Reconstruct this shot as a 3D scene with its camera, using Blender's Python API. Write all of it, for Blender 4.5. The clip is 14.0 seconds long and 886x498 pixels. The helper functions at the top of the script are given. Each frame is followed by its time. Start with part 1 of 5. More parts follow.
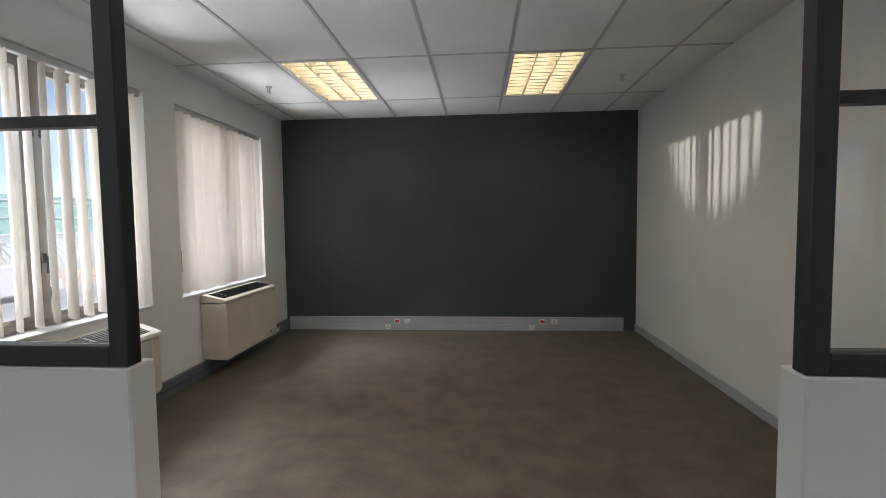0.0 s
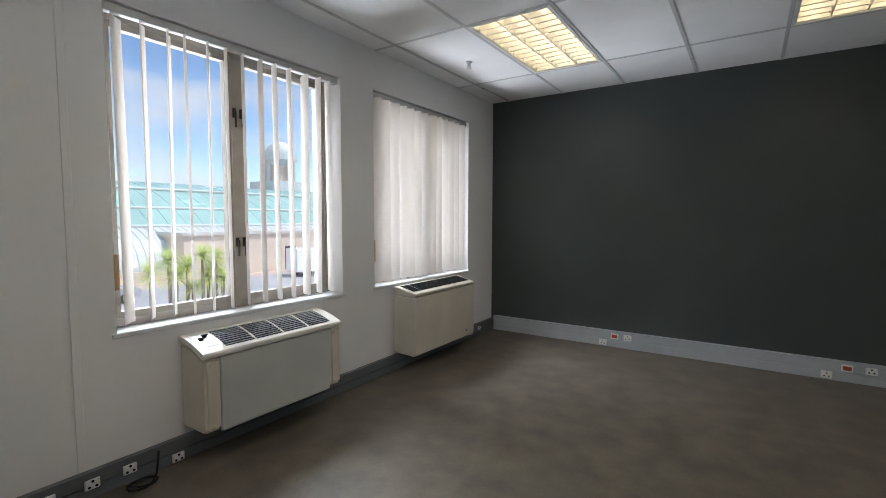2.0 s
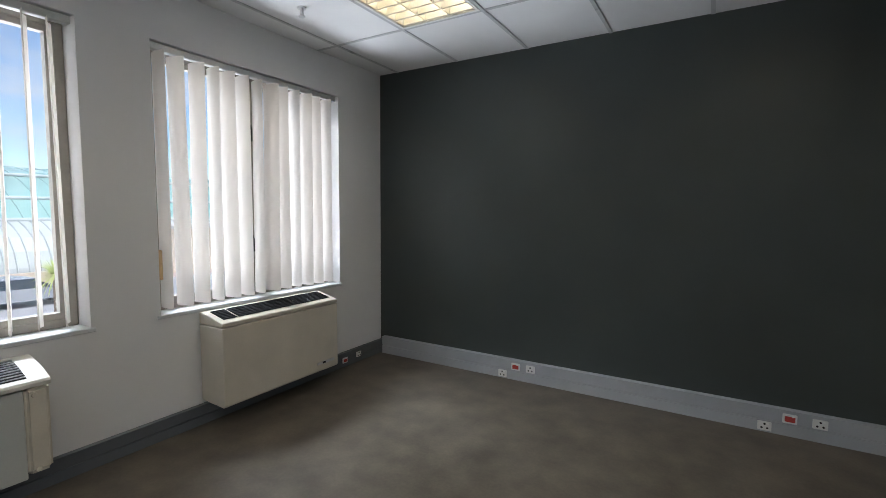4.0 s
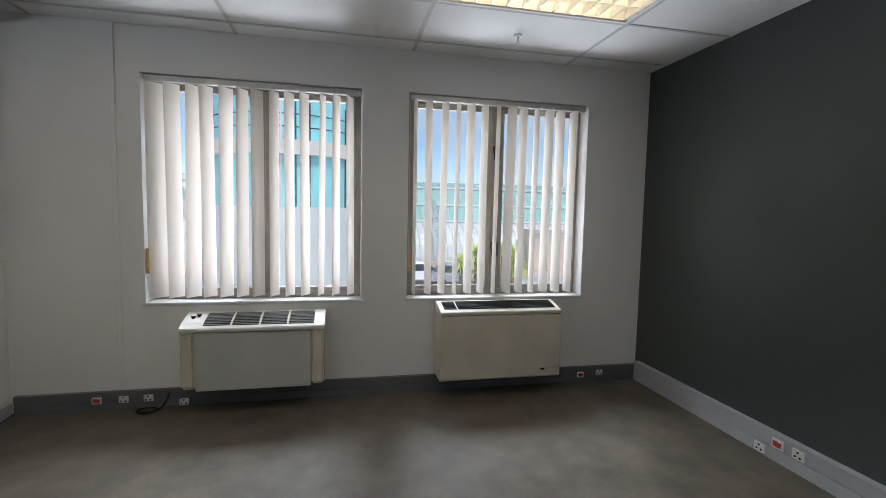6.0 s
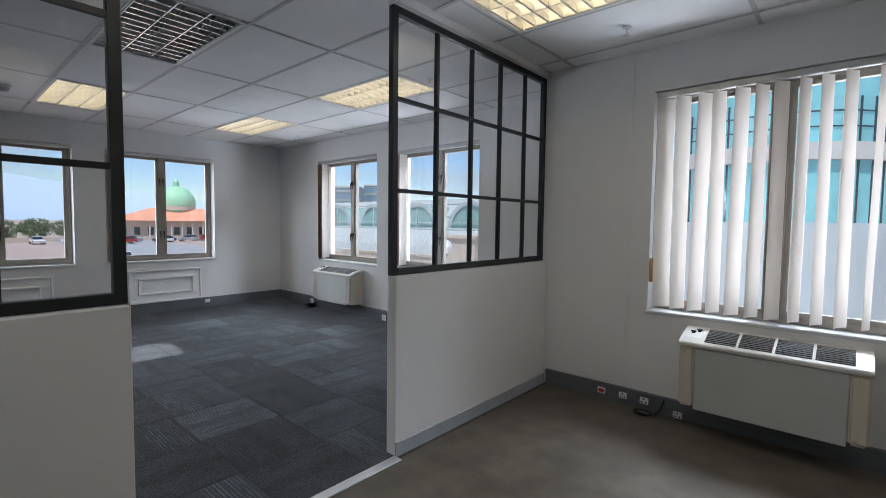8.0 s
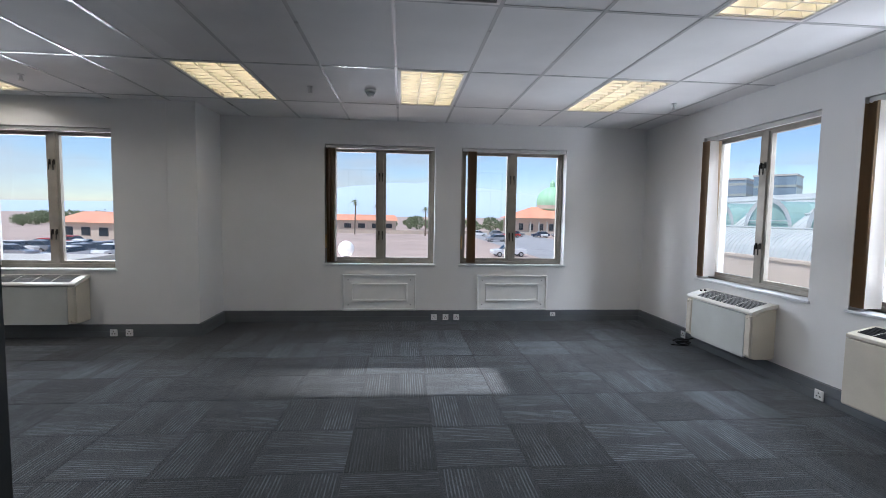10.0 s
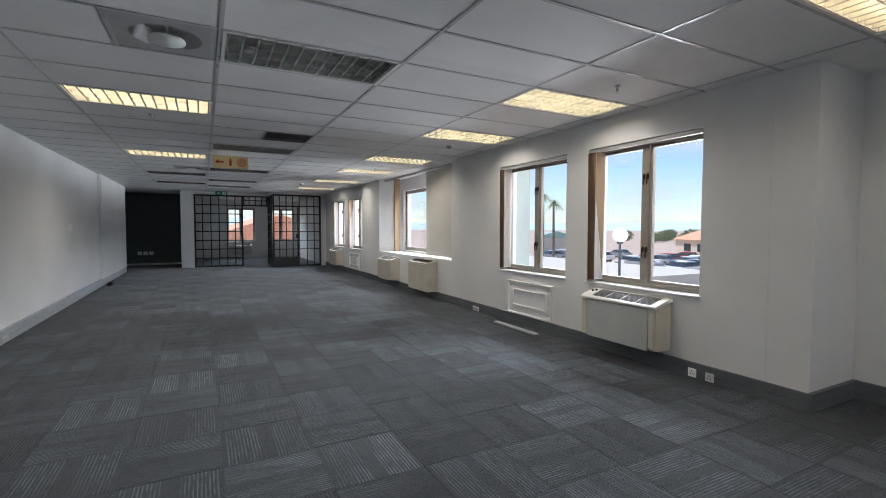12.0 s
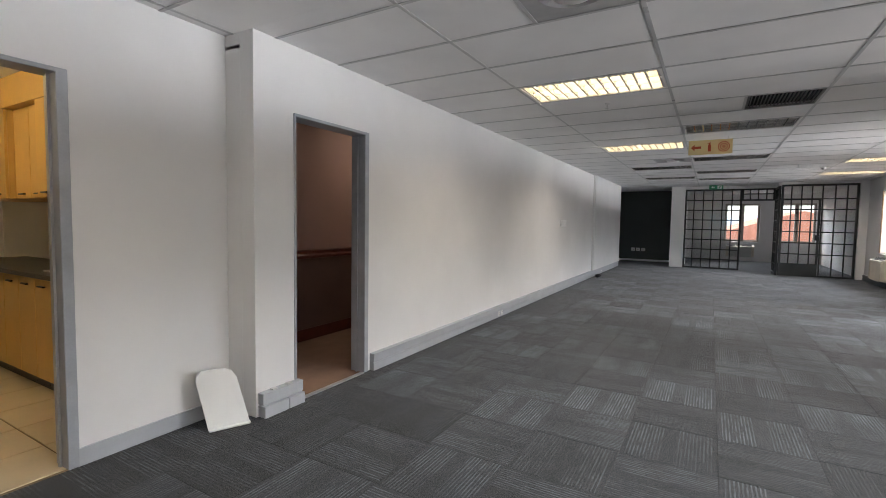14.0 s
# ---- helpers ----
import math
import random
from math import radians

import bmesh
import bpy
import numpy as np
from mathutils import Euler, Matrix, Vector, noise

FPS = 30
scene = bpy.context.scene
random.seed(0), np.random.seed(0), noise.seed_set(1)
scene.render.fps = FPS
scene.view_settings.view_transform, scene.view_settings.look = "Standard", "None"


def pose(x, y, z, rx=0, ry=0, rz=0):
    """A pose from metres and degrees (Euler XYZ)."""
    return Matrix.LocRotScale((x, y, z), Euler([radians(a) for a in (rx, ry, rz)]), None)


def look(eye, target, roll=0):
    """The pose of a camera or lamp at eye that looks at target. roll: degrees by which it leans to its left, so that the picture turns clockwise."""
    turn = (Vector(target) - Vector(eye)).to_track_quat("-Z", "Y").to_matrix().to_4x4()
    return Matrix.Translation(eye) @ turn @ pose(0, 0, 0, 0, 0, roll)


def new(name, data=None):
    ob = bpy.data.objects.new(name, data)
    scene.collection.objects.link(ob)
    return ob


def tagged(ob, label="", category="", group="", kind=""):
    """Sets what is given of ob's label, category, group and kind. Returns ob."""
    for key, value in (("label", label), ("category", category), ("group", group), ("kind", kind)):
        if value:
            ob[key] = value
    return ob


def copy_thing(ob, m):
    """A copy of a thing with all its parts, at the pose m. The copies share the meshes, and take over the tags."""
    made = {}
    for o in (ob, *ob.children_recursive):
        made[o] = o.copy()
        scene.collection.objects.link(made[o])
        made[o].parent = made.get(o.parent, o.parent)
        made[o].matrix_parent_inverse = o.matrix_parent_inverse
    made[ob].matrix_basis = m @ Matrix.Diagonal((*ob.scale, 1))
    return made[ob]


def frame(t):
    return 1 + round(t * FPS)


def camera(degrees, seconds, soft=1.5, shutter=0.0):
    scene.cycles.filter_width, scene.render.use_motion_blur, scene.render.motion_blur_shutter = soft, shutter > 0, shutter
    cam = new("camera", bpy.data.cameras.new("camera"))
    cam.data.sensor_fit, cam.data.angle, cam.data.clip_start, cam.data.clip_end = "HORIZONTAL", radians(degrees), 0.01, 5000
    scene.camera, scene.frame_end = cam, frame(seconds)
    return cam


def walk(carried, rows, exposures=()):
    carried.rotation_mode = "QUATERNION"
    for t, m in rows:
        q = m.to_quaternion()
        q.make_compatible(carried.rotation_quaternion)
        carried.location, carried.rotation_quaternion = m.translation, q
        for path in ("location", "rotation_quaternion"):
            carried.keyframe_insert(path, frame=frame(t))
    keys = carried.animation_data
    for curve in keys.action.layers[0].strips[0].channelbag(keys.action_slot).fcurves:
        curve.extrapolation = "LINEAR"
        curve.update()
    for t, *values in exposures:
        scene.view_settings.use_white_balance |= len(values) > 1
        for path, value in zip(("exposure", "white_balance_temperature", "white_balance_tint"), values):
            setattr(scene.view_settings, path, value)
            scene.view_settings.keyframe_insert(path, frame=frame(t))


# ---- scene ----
cam = camera(88.0, 14.0, soft=0.85)
PATH = [
    (0, (2.356, -0.925, 1.288), (2.203, 1.07, 1.171), -0.7),
    (0.5, (2.371, -0.577, 1.268), (2.071, 1.395, 1.118), 0.2),
    (1, (2.415, -0.335, 1.266), (1.805, 1.565, 1.128), 0.4),
    (1.5, (2.458, -0.202, 1.262), (1.519, 1.559, 1.132), 0.5),
    (2, (2.433, -0.134, 1.253), (1.326, 1.526, 1.121), 0.1),
    (2.5, (2.296, 0.055, 1.27), (1.376, 1.825, 1.123), -0.7),
    (2.7, (2.256, 0.141, 1.283), (1.469, 1.974, 1.132), -0.9),
    (4.8, (2.918, 1.832, 1.341), (1.455, 3.19, 1.212), 1.3),
    (5, (2.925, 1.952, 1.361), (1.33, 3.154, 1.256), 1.6),
    (5.5, (3.117, 2.11, 1.351), (1.277, 2.886, 1.235), 1.7),
    (6, (3.409, 2.093, 1.359), (1.459, 2.509, 1.205), 1.2),
    (6.5, (3.605, 2.087, 1.357), (1.611, 2.036, 1.202), 0.6),
    (7, (3.662, 2.158, 1.317), (1.743, 1.611, 1.194), 0.7),
    (7.5, (3.606, 2.107, 1.307), (1.873, 1.119, 1.166), 1.1),
    (7.7, (3.527, 2.017, 1.306), (1.889, 0.877, 1.178), 0.9),
    (9.8, (2.58, 0.45, 1.365), (2.162, -1.50, 1.219), 1.0),
    (10, (2.538, 0.377, 1.361), (2.36, -1.61, 1.217), 0.9),
    (10.5, (2.615, 0.063, 1.33), (3.077, -1.88, 1.223), 0.3),
    (11, (2.643, -0.315, 1.329), (3.708, -2.005, 1.221), 0.6),
    (11.5, (2.855, -0.621, 1.331), (4.328, -1.971, 1.238), 0.2),
    (12, (3.062, -0.91, 1.333), (4.832, -1.837, 1.243), 0.2),
    (12.5, (3.262, -1.156, 1.325), (5.2, -1.643, 1.251), 0.7),
    (13, (3.531, -1.327, 1.332), (5.528, -1.365, 1.244), 0.5),
    (13.5, (3.786, -1.493, 1.305), (5.72, -0.997, 1.194), 0.5),
    (14, (4.055, -1.399, 1.329), (5.78, -0.394, 1.209), 0.9),
]
EXPOSURE = [(0, 0.45, 6400, 11), (0.5, 0.7, 6200, 11), (1, 0.95, 6200, 11), (1.5, 0.5, 6000, 10), (2, 0.45, 6000, 10), (5, 0.45, 5900, 9), (5.5, 0.22, 6000, 10), (6.5, 0.22, 6000, 10), (7.5, 0.08, 5800, 10), (9.8, 0.25, 5800, 11), (11, 0.42, 5900, 12), (12, 0.55, 6000, 10), (12.5, 0.45, 5900, 9), (13, 0.78, 5900, 9), (13.5, 1.15, 6100, 11), (14, 1.1, 6500, 13)]
walk(cam, [(t, look(eye, target, roll)) for t, eye, target, roll in PATH], EXPOSURE)

# ---- world, sun, large lights ----
H = 2.535
GROUND = -3.5

world = bpy.data.worlds.new("sky_world")
scene.world = world
world.use_nodes = True
wn = world.node_tree.nodes
sky = wn.new("ShaderNodeTexSky")
sky.sky_type = "NISHITA"
sky.sun_disc = False
sky.sun_elevation = radians(62)
sky.sun_rotation = radians(60)
sky.air_density = 1.0
sky.dust_density = 0.1
sky.ozone_density = 3.0
sky.altitude = 200
wn["Background"].inputs["Strength"].default_value = 0.12
wl = world.node_tree.links
wtc, wmap, wnoise, wramp, wmix = wn.new("ShaderNodeTexCoord"), wn.new("ShaderNodeMapping"), wn.new("ShaderNodeTexNoise"), wn.new("ShaderNodeMapRange"), wn.new("ShaderNodeMix")
wmap.inputs["Scale"].default_value = (2.2, 2.2, 9.0)
wnoise.inputs["Scale"].default_value, wnoise.inputs["Detail"].default_value = 1.6, 7.0
wramp.inputs["From Min"].default_value, wramp.inputs["From Max"].default_value = 0.44, 0.66
wramp.inputs["To Max"].default_value = 0.75
wmix.data_type = "RGBA"
wmix.inputs["B"].default_value = (4.6, 4.8, 5.0, 1.0)
wl.new(wtc.outputs["Generated"], wmap.inputs["Vector"])
wl.new(wmap.outputs["Vector"], wnoise.inputs["Vector"])
wl.new(wnoise.outputs["Fac"], wramp.inputs["Value"])
wl.new(wramp.outputs["Result"], wmix.inputs["Factor"])
wl.new(sky.outputs["Color"], wmix.inputs["A"])
wl.new(wmix.outputs["Result"], wn["Background"].inputs["Color"])

sun = new("sun", bpy.data.lights.new("sun", "SUN"))
sun.data.energy, sun.data.angle, sun.data.color = 3.4, radians(0.5), (1.0, 0.95, 0.88)
sun.matrix_world = look((20, 12, 45), (0, 0, 0))


def daylight_fill(eye, target, sx, sy, watts):
    """Area lamp added outside a row of windows, above or below, as daylight fill."""
    lamp = new("daylight_fill_light", bpy.data.lights.new("daylight_fill_light", "AREA"))
    lamp.data.shape, lamp.data.size, lamp.data.size_y = "RECTANGLE", sx, sy
    lamp.data.energy, lamp.data.color = watts, (0.93, 0.97, 1.0)
    lamp.matrix_world = look(eye, target)
    return lamp


for a, b, watts in (((-4.2, 2.4), (0.2, 2.4), 1000), ((-4.9, -2.8), (-0.5, -2.8), 330), ((2.0, -9.7), (2.0, -5.3), 320), ((10.4, -9.0), (7.1, -4.6), 640), ((16.6, -9.0), (16.6, -4.6), 800)):
    daylight_fill((a[0], a[1], 5.4 if a[1] > -5 else 4.6), (b[0], b[1], 1.5), 4.5, 1.9, watts)
    # west windows also get an added low lamp that fills upwards
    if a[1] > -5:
        daylight_fill((a[0], a[1], -1.6), (b[0], b[1], 1.4), 4.5, 1.5, watts * (0.48 if a[1] > 0 else 0.55))
daylight_fill((29.4, -3.2, 4.0), (25.0, -3.2, 1.4), 3.5, 1.8, 500)
daylight_fill((12.2, -9.4, 5.0), (12.2, -5.2, 1.5), 3.2, 1.5, 200)
# added lamp for hazy-sky glare over the parking lot, reaching deep into the hall
daylight_fill((12.0, -20.5, 6.2), (12.0, -5.0, 1.4), 17.0, 3.0, 2500)
# added lamp low in the parking lot, aimed up to brighten ceiling and wall
daylight_fill((12.0, -21.5, -2.4), (12.0, -5.0, 1.7), 17.0, 1.5, 2900)

# added spotlight for the sun thrown back by the glass across the road
glint = new("sun_glint_spot", bpy.data.lights.new("sun_glint_spot", "SPOT"))
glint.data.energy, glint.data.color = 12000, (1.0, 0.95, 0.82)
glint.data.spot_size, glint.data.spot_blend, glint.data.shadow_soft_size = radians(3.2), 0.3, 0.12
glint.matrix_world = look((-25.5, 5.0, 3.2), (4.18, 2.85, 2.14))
# and a second, steeper spotlight added for the carpet below the western windows
glint2 = new("sun_glint_spot", bpy.data.lights.new("sun_glint_spot", "SPOT"))
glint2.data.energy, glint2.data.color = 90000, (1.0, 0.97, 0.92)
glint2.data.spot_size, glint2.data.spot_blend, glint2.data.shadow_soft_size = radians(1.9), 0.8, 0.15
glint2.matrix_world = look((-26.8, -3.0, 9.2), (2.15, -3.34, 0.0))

# ---- materials ----


def rgb(c):
    return (c[0], c[1], c[2], 1.0)


def mat(name, base, rough=0.6, metal=0.0, tint=0.12, scale=6.0, fine=120.0, bump=0.05, spec=0.4, coord="Object", obj_var=0.0, isl_var=0.0):
    """A surface with broad stains and a fine grain; obj_var and isl_var vary it from piece to piece."""
    m = bpy.data.materials.new(name)
    m.use_nodes = True
    n, l = m.node_tree.nodes, m.node_tree.links
    b = n["Principled BSDF"]
    b.inputs["Metallic"].default_value = metal
    b.inputs["Specular IOR Level"].default_value = spec
    tc = n.new("ShaderNodeTexCoord")
    big = n.new("ShaderNodeTexNoise")
    big.inputs["Scale"].default_value, big.inputs["Detail"].default_value = scale, 5.0
    small = n.new("ShaderNodeTexNoise")
    small.inputs["Scale"].default_value, small.inputs["Detail"].default_value = fine, 3.0
    l.new(tc.outputs[coord], big.inputs["Vector"])
    l.new(tc.outputs[coord], small.inputs["Vector"])
    ramp = n.new("ShaderNodeMapRange")
    ramp.inputs["To Min"].default_value, ramp.inputs["To Max"].default_value = 1 - tint, 1 + tint
    ramp.inputs["From Min"].default_value, ramp.inputs["From Max"].default_value = 0.3, 0.7
    l.new(big.outputs["Fac"], ramp.inputs["Value"])
    ramp2 = n.new("ShaderNodeMapRange")
    ramp2.inputs["To Min"].default_value, ramp2.inputs["To Max"].default_value = 1 - tint * 0.6, 1 + tint * 0.6
    l.new(small.outputs["Fac"], ramp2.inputs["Value"])
    mul = n.new("ShaderNodeMath")
    mul.operation = "MULTIPLY"
    l.new(ramp.outputs["Result"], mul.inputs[0])
    l.new(ramp2.outputs["Result"], mul.inputs[1])
    last = mul
    for amount, node, socket in ((obj_var, "ShaderNodeObjectInfo", "Random"), (isl_var, "ShaderNodeNewGeometry", "Random Per Island")):
        if amount:
            src = n.new(node)
            r3 = n.new("ShaderNodeMapRange")
            r3.inputs["To Min"].default_value, r3.inputs["To Max"].default_value = 1 - amount, 1 + amount
            l.new(src.outputs[socket], r3.inputs["Value"])
            m2 = n.new("ShaderNodeMath")
            m2.operation = "MULTIPLY"
            l.new(last.outputs[0], m2.inputs[0])
            l.new(r3.outputs["Result"], m2.inputs[1])
            last = m2
    vm = n.new("ShaderNodeVectorMath")
    vm.operation = "SCALE"
    vm.inputs[0].default_value = base
    l.new(last.outputs[0], vm.inputs["Scale"])
    l.new(vm.outputs["Vector"], b.inputs["Base Color"])
    rr = n.new("ShaderNodeMapRange")
    rr.inputs["To Min"].default_value, rr.inputs["To Max"].default_value = max(0.02, rough - 0.08), min(1, rough + 0.08)
    l.new(big.outputs["Fac"], rr.inputs["Value"])
    l.new(rr.outputs["Result"], b.inputs["Roughness"])
    if bump:
        bp = n.new("ShaderNodeBump")
        bp.inputs["Strength"].default_value, bp.inputs["Distance"].default_value = bump, 0.01
        l.new(small.outputs["Fac"], bp.inputs["Height"])
        l.new(bp.outputs["Normal"], b.inputs["Normal"])
    return m


def emit(name, color, strength):
    m = bpy.data.materials.new(name)
    m.use_nodes = True
    b = m.node_tree.nodes["Principled BSDF"]
    b.inputs["Base Color"].default_value = rgb((0.8, 0.8, 0.8))
    b.inputs["Emission Color"].default_value, b.inputs["Emission Strength"].default_value = rgb(color), strength
    return m


def glass(name, color=(1, 1, 1), gloss=0.08):
    """Thin clear pane: mostly straight through, with a Fresnel reflection."""
    m = bpy.data.materials.new(name)
    m.use_nodes = True
    n, l = m.node_tree.nodes, m.node_tree.links
    n.remove(n["Principled BSDF"])
    clear, shine, mix, fr = n.new("ShaderNodeBsdfTransparent"), n.new("ShaderNodeBsdfGlossy"), n.new("ShaderNodeMixShader"), n.new("ShaderNodeLayerWeight")
    clear.inputs["Color"].default_value = rgb(color)
    shine.inputs["Roughness"].default_value = 0.01
    fr.inputs["Blend"].default_value = 0.5
    power, mad = n.new("ShaderNodeMath"), n.new("ShaderNodeMath")
    power.operation, mad.operation = "POWER", "MULTIPLY_ADD"
    power.inputs[1].default_value = 4.0
    mad.inputs[1].default_value, mad.inputs[2].default_value = 0.7, gloss * 0.5
    l.new(fr.outputs["Facing"], power.inputs[0])
    l.new(power.outputs[0], mad.inputs[0])
    l.new(mad.outputs[0], mix.inputs["Fac"])
    l.new(clear.outputs[0], mix.inputs[1])
    l.new(shine.outputs[0], mix.inputs[2])
    l.new(mix.outputs[0], n["Material Output"].inputs["Surface"])
    return m


def cloth(name, color, through_share=0.45):
    """Woven fabric that lets some light through."""
    m = mat(name, color, 0.9, tint=0.05, scale=3, fine=300, bump=0.05, spec=0.1)
    n, l = m.node_tree.nodes, m.node_tree.links
    tr, mix = n.new("ShaderNodeBsdfTranslucent"), n.new("ShaderNodeMixShader")
    tr.inputs["Color"].default_value = rgb(color)
    mix.inputs["Fac"].default_value = through_share
    l.new(n["Principled BSDF"].outputs[0], mix.inputs[1])
    l.new(tr.outputs[0], mix.inputs[2])
    l.new(mix.outputs[0], n["Material Output"].inputs["Surface"])
    return m


def carpet_mat(name):
    """Blue-grey loop-pile carpet tile: patches of crisp light ribs that turn with the tile, and broad worn areas."""
    m = mat(name, (0.0345, 0.0395, 0.046), 0.95, tint=0.18, scale=2.2, fine=260, bump=0.5, spec=0.1, obj_var=0.42, isl_var=0.25)
    n, l = m.node_tree.nodes, m.node_tree.links
    b = n["Principled BSDF"]
    tc, geo, info = n.new("ShaderNodeTexCoord"), n.new("ShaderNodeNewGeometry"), n.new("ShaderNodeObjectInfo")

    def noise(vec, size, lo, hi, to_lo, to_hi, detail=2.0):
        mp = n.new("ShaderNodeMapping")
        mp.inputs["Scale"].default_value = size
        l.new(vec, mp.inputs["Vector"])
        if vec is not geo.outputs["Position"]:
            far = n.new("ShaderNodeVectorMath")
            far.operation = "SCALE"
            far.inputs["Scale"].default_value = 57.0
            l.new(info.outputs["Random"], far.inputs[0])
            l.new(far.outputs["Vector"], mp.inputs["Location"])
        ns = n.new("ShaderNodeTexNoise")
        ns.inputs["Scale"].default_value, ns.inputs["Detail"].default_value = 1.0, detail
        l.new(mp.outputs["Vector"], ns.inputs["Vector"])
        mr = n.new("ShaderNodeMapRange")
        for key, v in (("From Min", lo), ("From Max", hi), ("To Min", to_lo), ("To Max", to_hi)):
            mr.inputs[key].default_value = v
        l.new(ns.outputs["Fac"], mr.inputs["Value"])
        return mr.outputs["Result"]

    def calc(op, x, y):
        k = n.new("ShaderNodeMath")
        k.operation = op
        for i, v in enumerate((x, y)):
            if isinstance(v, float):
                k.inputs[i].default_value = v
            else:
                l.new(v, k.inputs[i])
        return k.outputs["Value"]

    wave = n.new("ShaderNodeTexWave")
    wave.wave_profile = "SIN"
    wave.inputs["Scale"].default_value, wave.inputs["Distortion"].default_value = 16.5, 0.3
    wave.inputs["Detail"].default_value, wave.inputs["Detail Scale"].default_value = 1.0, 6.0
    l.new(tc.outputs["Object"], wave.inputs["Vector"])
    edge = n.new("ShaderNodeMapRange")
    for key, v in (("From Min", 0.52), ("From Max", 0.80), ("To Min", 0.0), ("To Max", 1.0)):
        edge.inputs[key].default_value = v
    l.new(wave.outputs["Fac"], edge.inputs["Value"])
    # two ribbed strips run along each half-metre tile, with a plain strip between them
    xyz = n.new("ShaderNodeSeparateXYZ")
    l.new(tc.outputs["Object"], xyz.inputs["Vector"])
    across = calc("PINGPONG", xyz.outputs["X"], 0.25)
    strip = n.new("ShaderNodeMapRange")
    for key, v in (("From Min", 0.085), ("From Max", 0.10), ("To Min", 1.0), ("To Max", 0.0)):
        strip.inputs[key].default_value = v
    l.new(calc("ABSOLUTE", calc("SUBTRACT", across, 0.135), 0.0), strip.inputs["Value"])
    broken = noise(tc.outputs["Object"], (70.0, 9.0, 1), 0.36, 0.60, 0.15, 1.0, 1.0)
    where = noise(tc.outputs["Object"], (4.0, 1.5, 1), 0.38, 0.60, 0.40, 1.0, 1.0)
    speck = noise(tc.outputs["Object"], (140.0, 140.0, 1), 0.3, 0.7, 0.7, 1.3, 2.0)
    rib = calc("MULTIPLY", calc("MULTIPLY", edge.outputs["Result"], strip.outputs["Result"]), calc("MULTIPLY", broken, where))
    worn = noise(geo.outputs["Position"], (0.55, 0.75, 1), 0.34, 0.68, 0.72, 1.35, 3.0)
    gain = calc("MULTIPLY", calc("MULTIPLY", calc("ADD", calc("MULTIPLY", rib, 2.1), 0.76), speck), worn)
    vm = n.new("ShaderNodeVectorMath")
    vm.operation = "SCALE"
    l.new(b.inputs["Base Color"].links[0].from_socket, vm.inputs[0])
    l.new(gain, vm.inputs["Scale"])
    l.new(vm.outputs["Vector"], b.inputs["Base Color"])
    b.inputs["Sheen Weight"].default_value = 0.2
    return m


M_WALL = mat("white_wall_paint", (0.77, 0.765, 0.76), 0.62, tint=0.05, scale=1.1, fine=180, bump=0.03)
M_DARK = mat("charcoal_wall_paint", (0.055, 0.065, 0.062), 0.45, tint=0.12, scale=1.2, fine=200, bump=0.05)
M_TILE = mat("ceiling_tile", (0.80, 0.795, 0.79), 0.85, tint=0.04, scale=2.5, fine=220, bump=0.12, isl_var=0.03)
M_BAR = mat("ceiling_bar_enamel", (0.50, 0.50, 0.50), 0.3, tint=0.03)
M_SCREED = mat("brown_screed", (0.112, 0.095, 0.073), 0.50, tint=0.30, scale=5, fine=60, bump=0.04, spec=0.35)
M_CARPET = carpet_mat("grey_carpet_tile")
M_SKIRT = mat("dark_grey_trunking", (0.13, 0.14, 0.15), 0.5, tint=0.08, scale=5)
M_TRUNK = mat("light_grey_trunking", (0.42, 0.44, 0.47), 0.4, tint=0.06, scale=4)
M_STEEL = mat("black_steel", (0.018, 0.021, 0.022), 0.45, tint=0.15, scale=8, spec=0.5)
M_GLASS = glass("clear_glass")
M_PGLASS = glass("partition_glass", gloss=0.075)
M_FRAME = mat("bronze_window_frame", (0.34, 0.31, 0.265), 0.45, metal=0.2, tint=0.12, scale=8)
M_SILL = mat("painted_sill", (0.66, 0.67, 0.68), 0.45, tint=0.06, scale=9)
M_HANDLE = mat("dark_bronze_handle", (0.04, 0.036, 0.03), 0.35, metal=0.7)
M_SLAT = cloth("cream_blind_fabric", (0.82, 0.785, 0.745), 0.6)
# cream fabric coloured brown, for the shade between the stacked slats
M_SLAT_SHADE = cloth("cream_blind_fabric_in_shade", (0.40, 0.29, 0.19), 0.2)
M_TAN = mat("tan_wood", (0.58, 0.40, 0.21), 0.5, tint=0.15, scale=14)
M_RAIL = mat("blind_headrail", (0.55, 0.55, 0.54), 0.35, metal=0.3)
M_CREAM = mat("cream_enamel", (0.63, 0.58, 0.49), 0.45, tint=0.07, scale=4, fine=90)
M_ACGREY = mat("pale_green_grey_enamel", (0.52, 0.535, 0.51), 0.45, tint=0.05, scale=4)
M_ACTOP = mat("ivory_plastic", (0.74, 0.72, 0.66), 0.4, tint=0.05)
M_BLACK = mat("black_plastic", (0.012, 0.012, 0.013), 0.75, spec=0.2)
M_SOCKET = mat("white_socket_plastic", (0.78, 0.78, 0.76), 0.35, tint=0.03)
M_RED = mat("red_socket_plastic", (0.45, 0.05, 0.04), 0.4)
M_ALU = mat("aluminium_strip", (0.62, 0.62, 0.62), 0.35, metal=0.7)
M_LOUVRE = mat("polished_louvre", (0.88, 0.88, 0.87), 0.06, metal=1.0, tint=0.05)
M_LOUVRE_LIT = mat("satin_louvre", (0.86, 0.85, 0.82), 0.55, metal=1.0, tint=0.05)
M_HOUSE = mat("lamp_housing", (0.80, 0.79, 0.76), 0.4, tint=0.03)
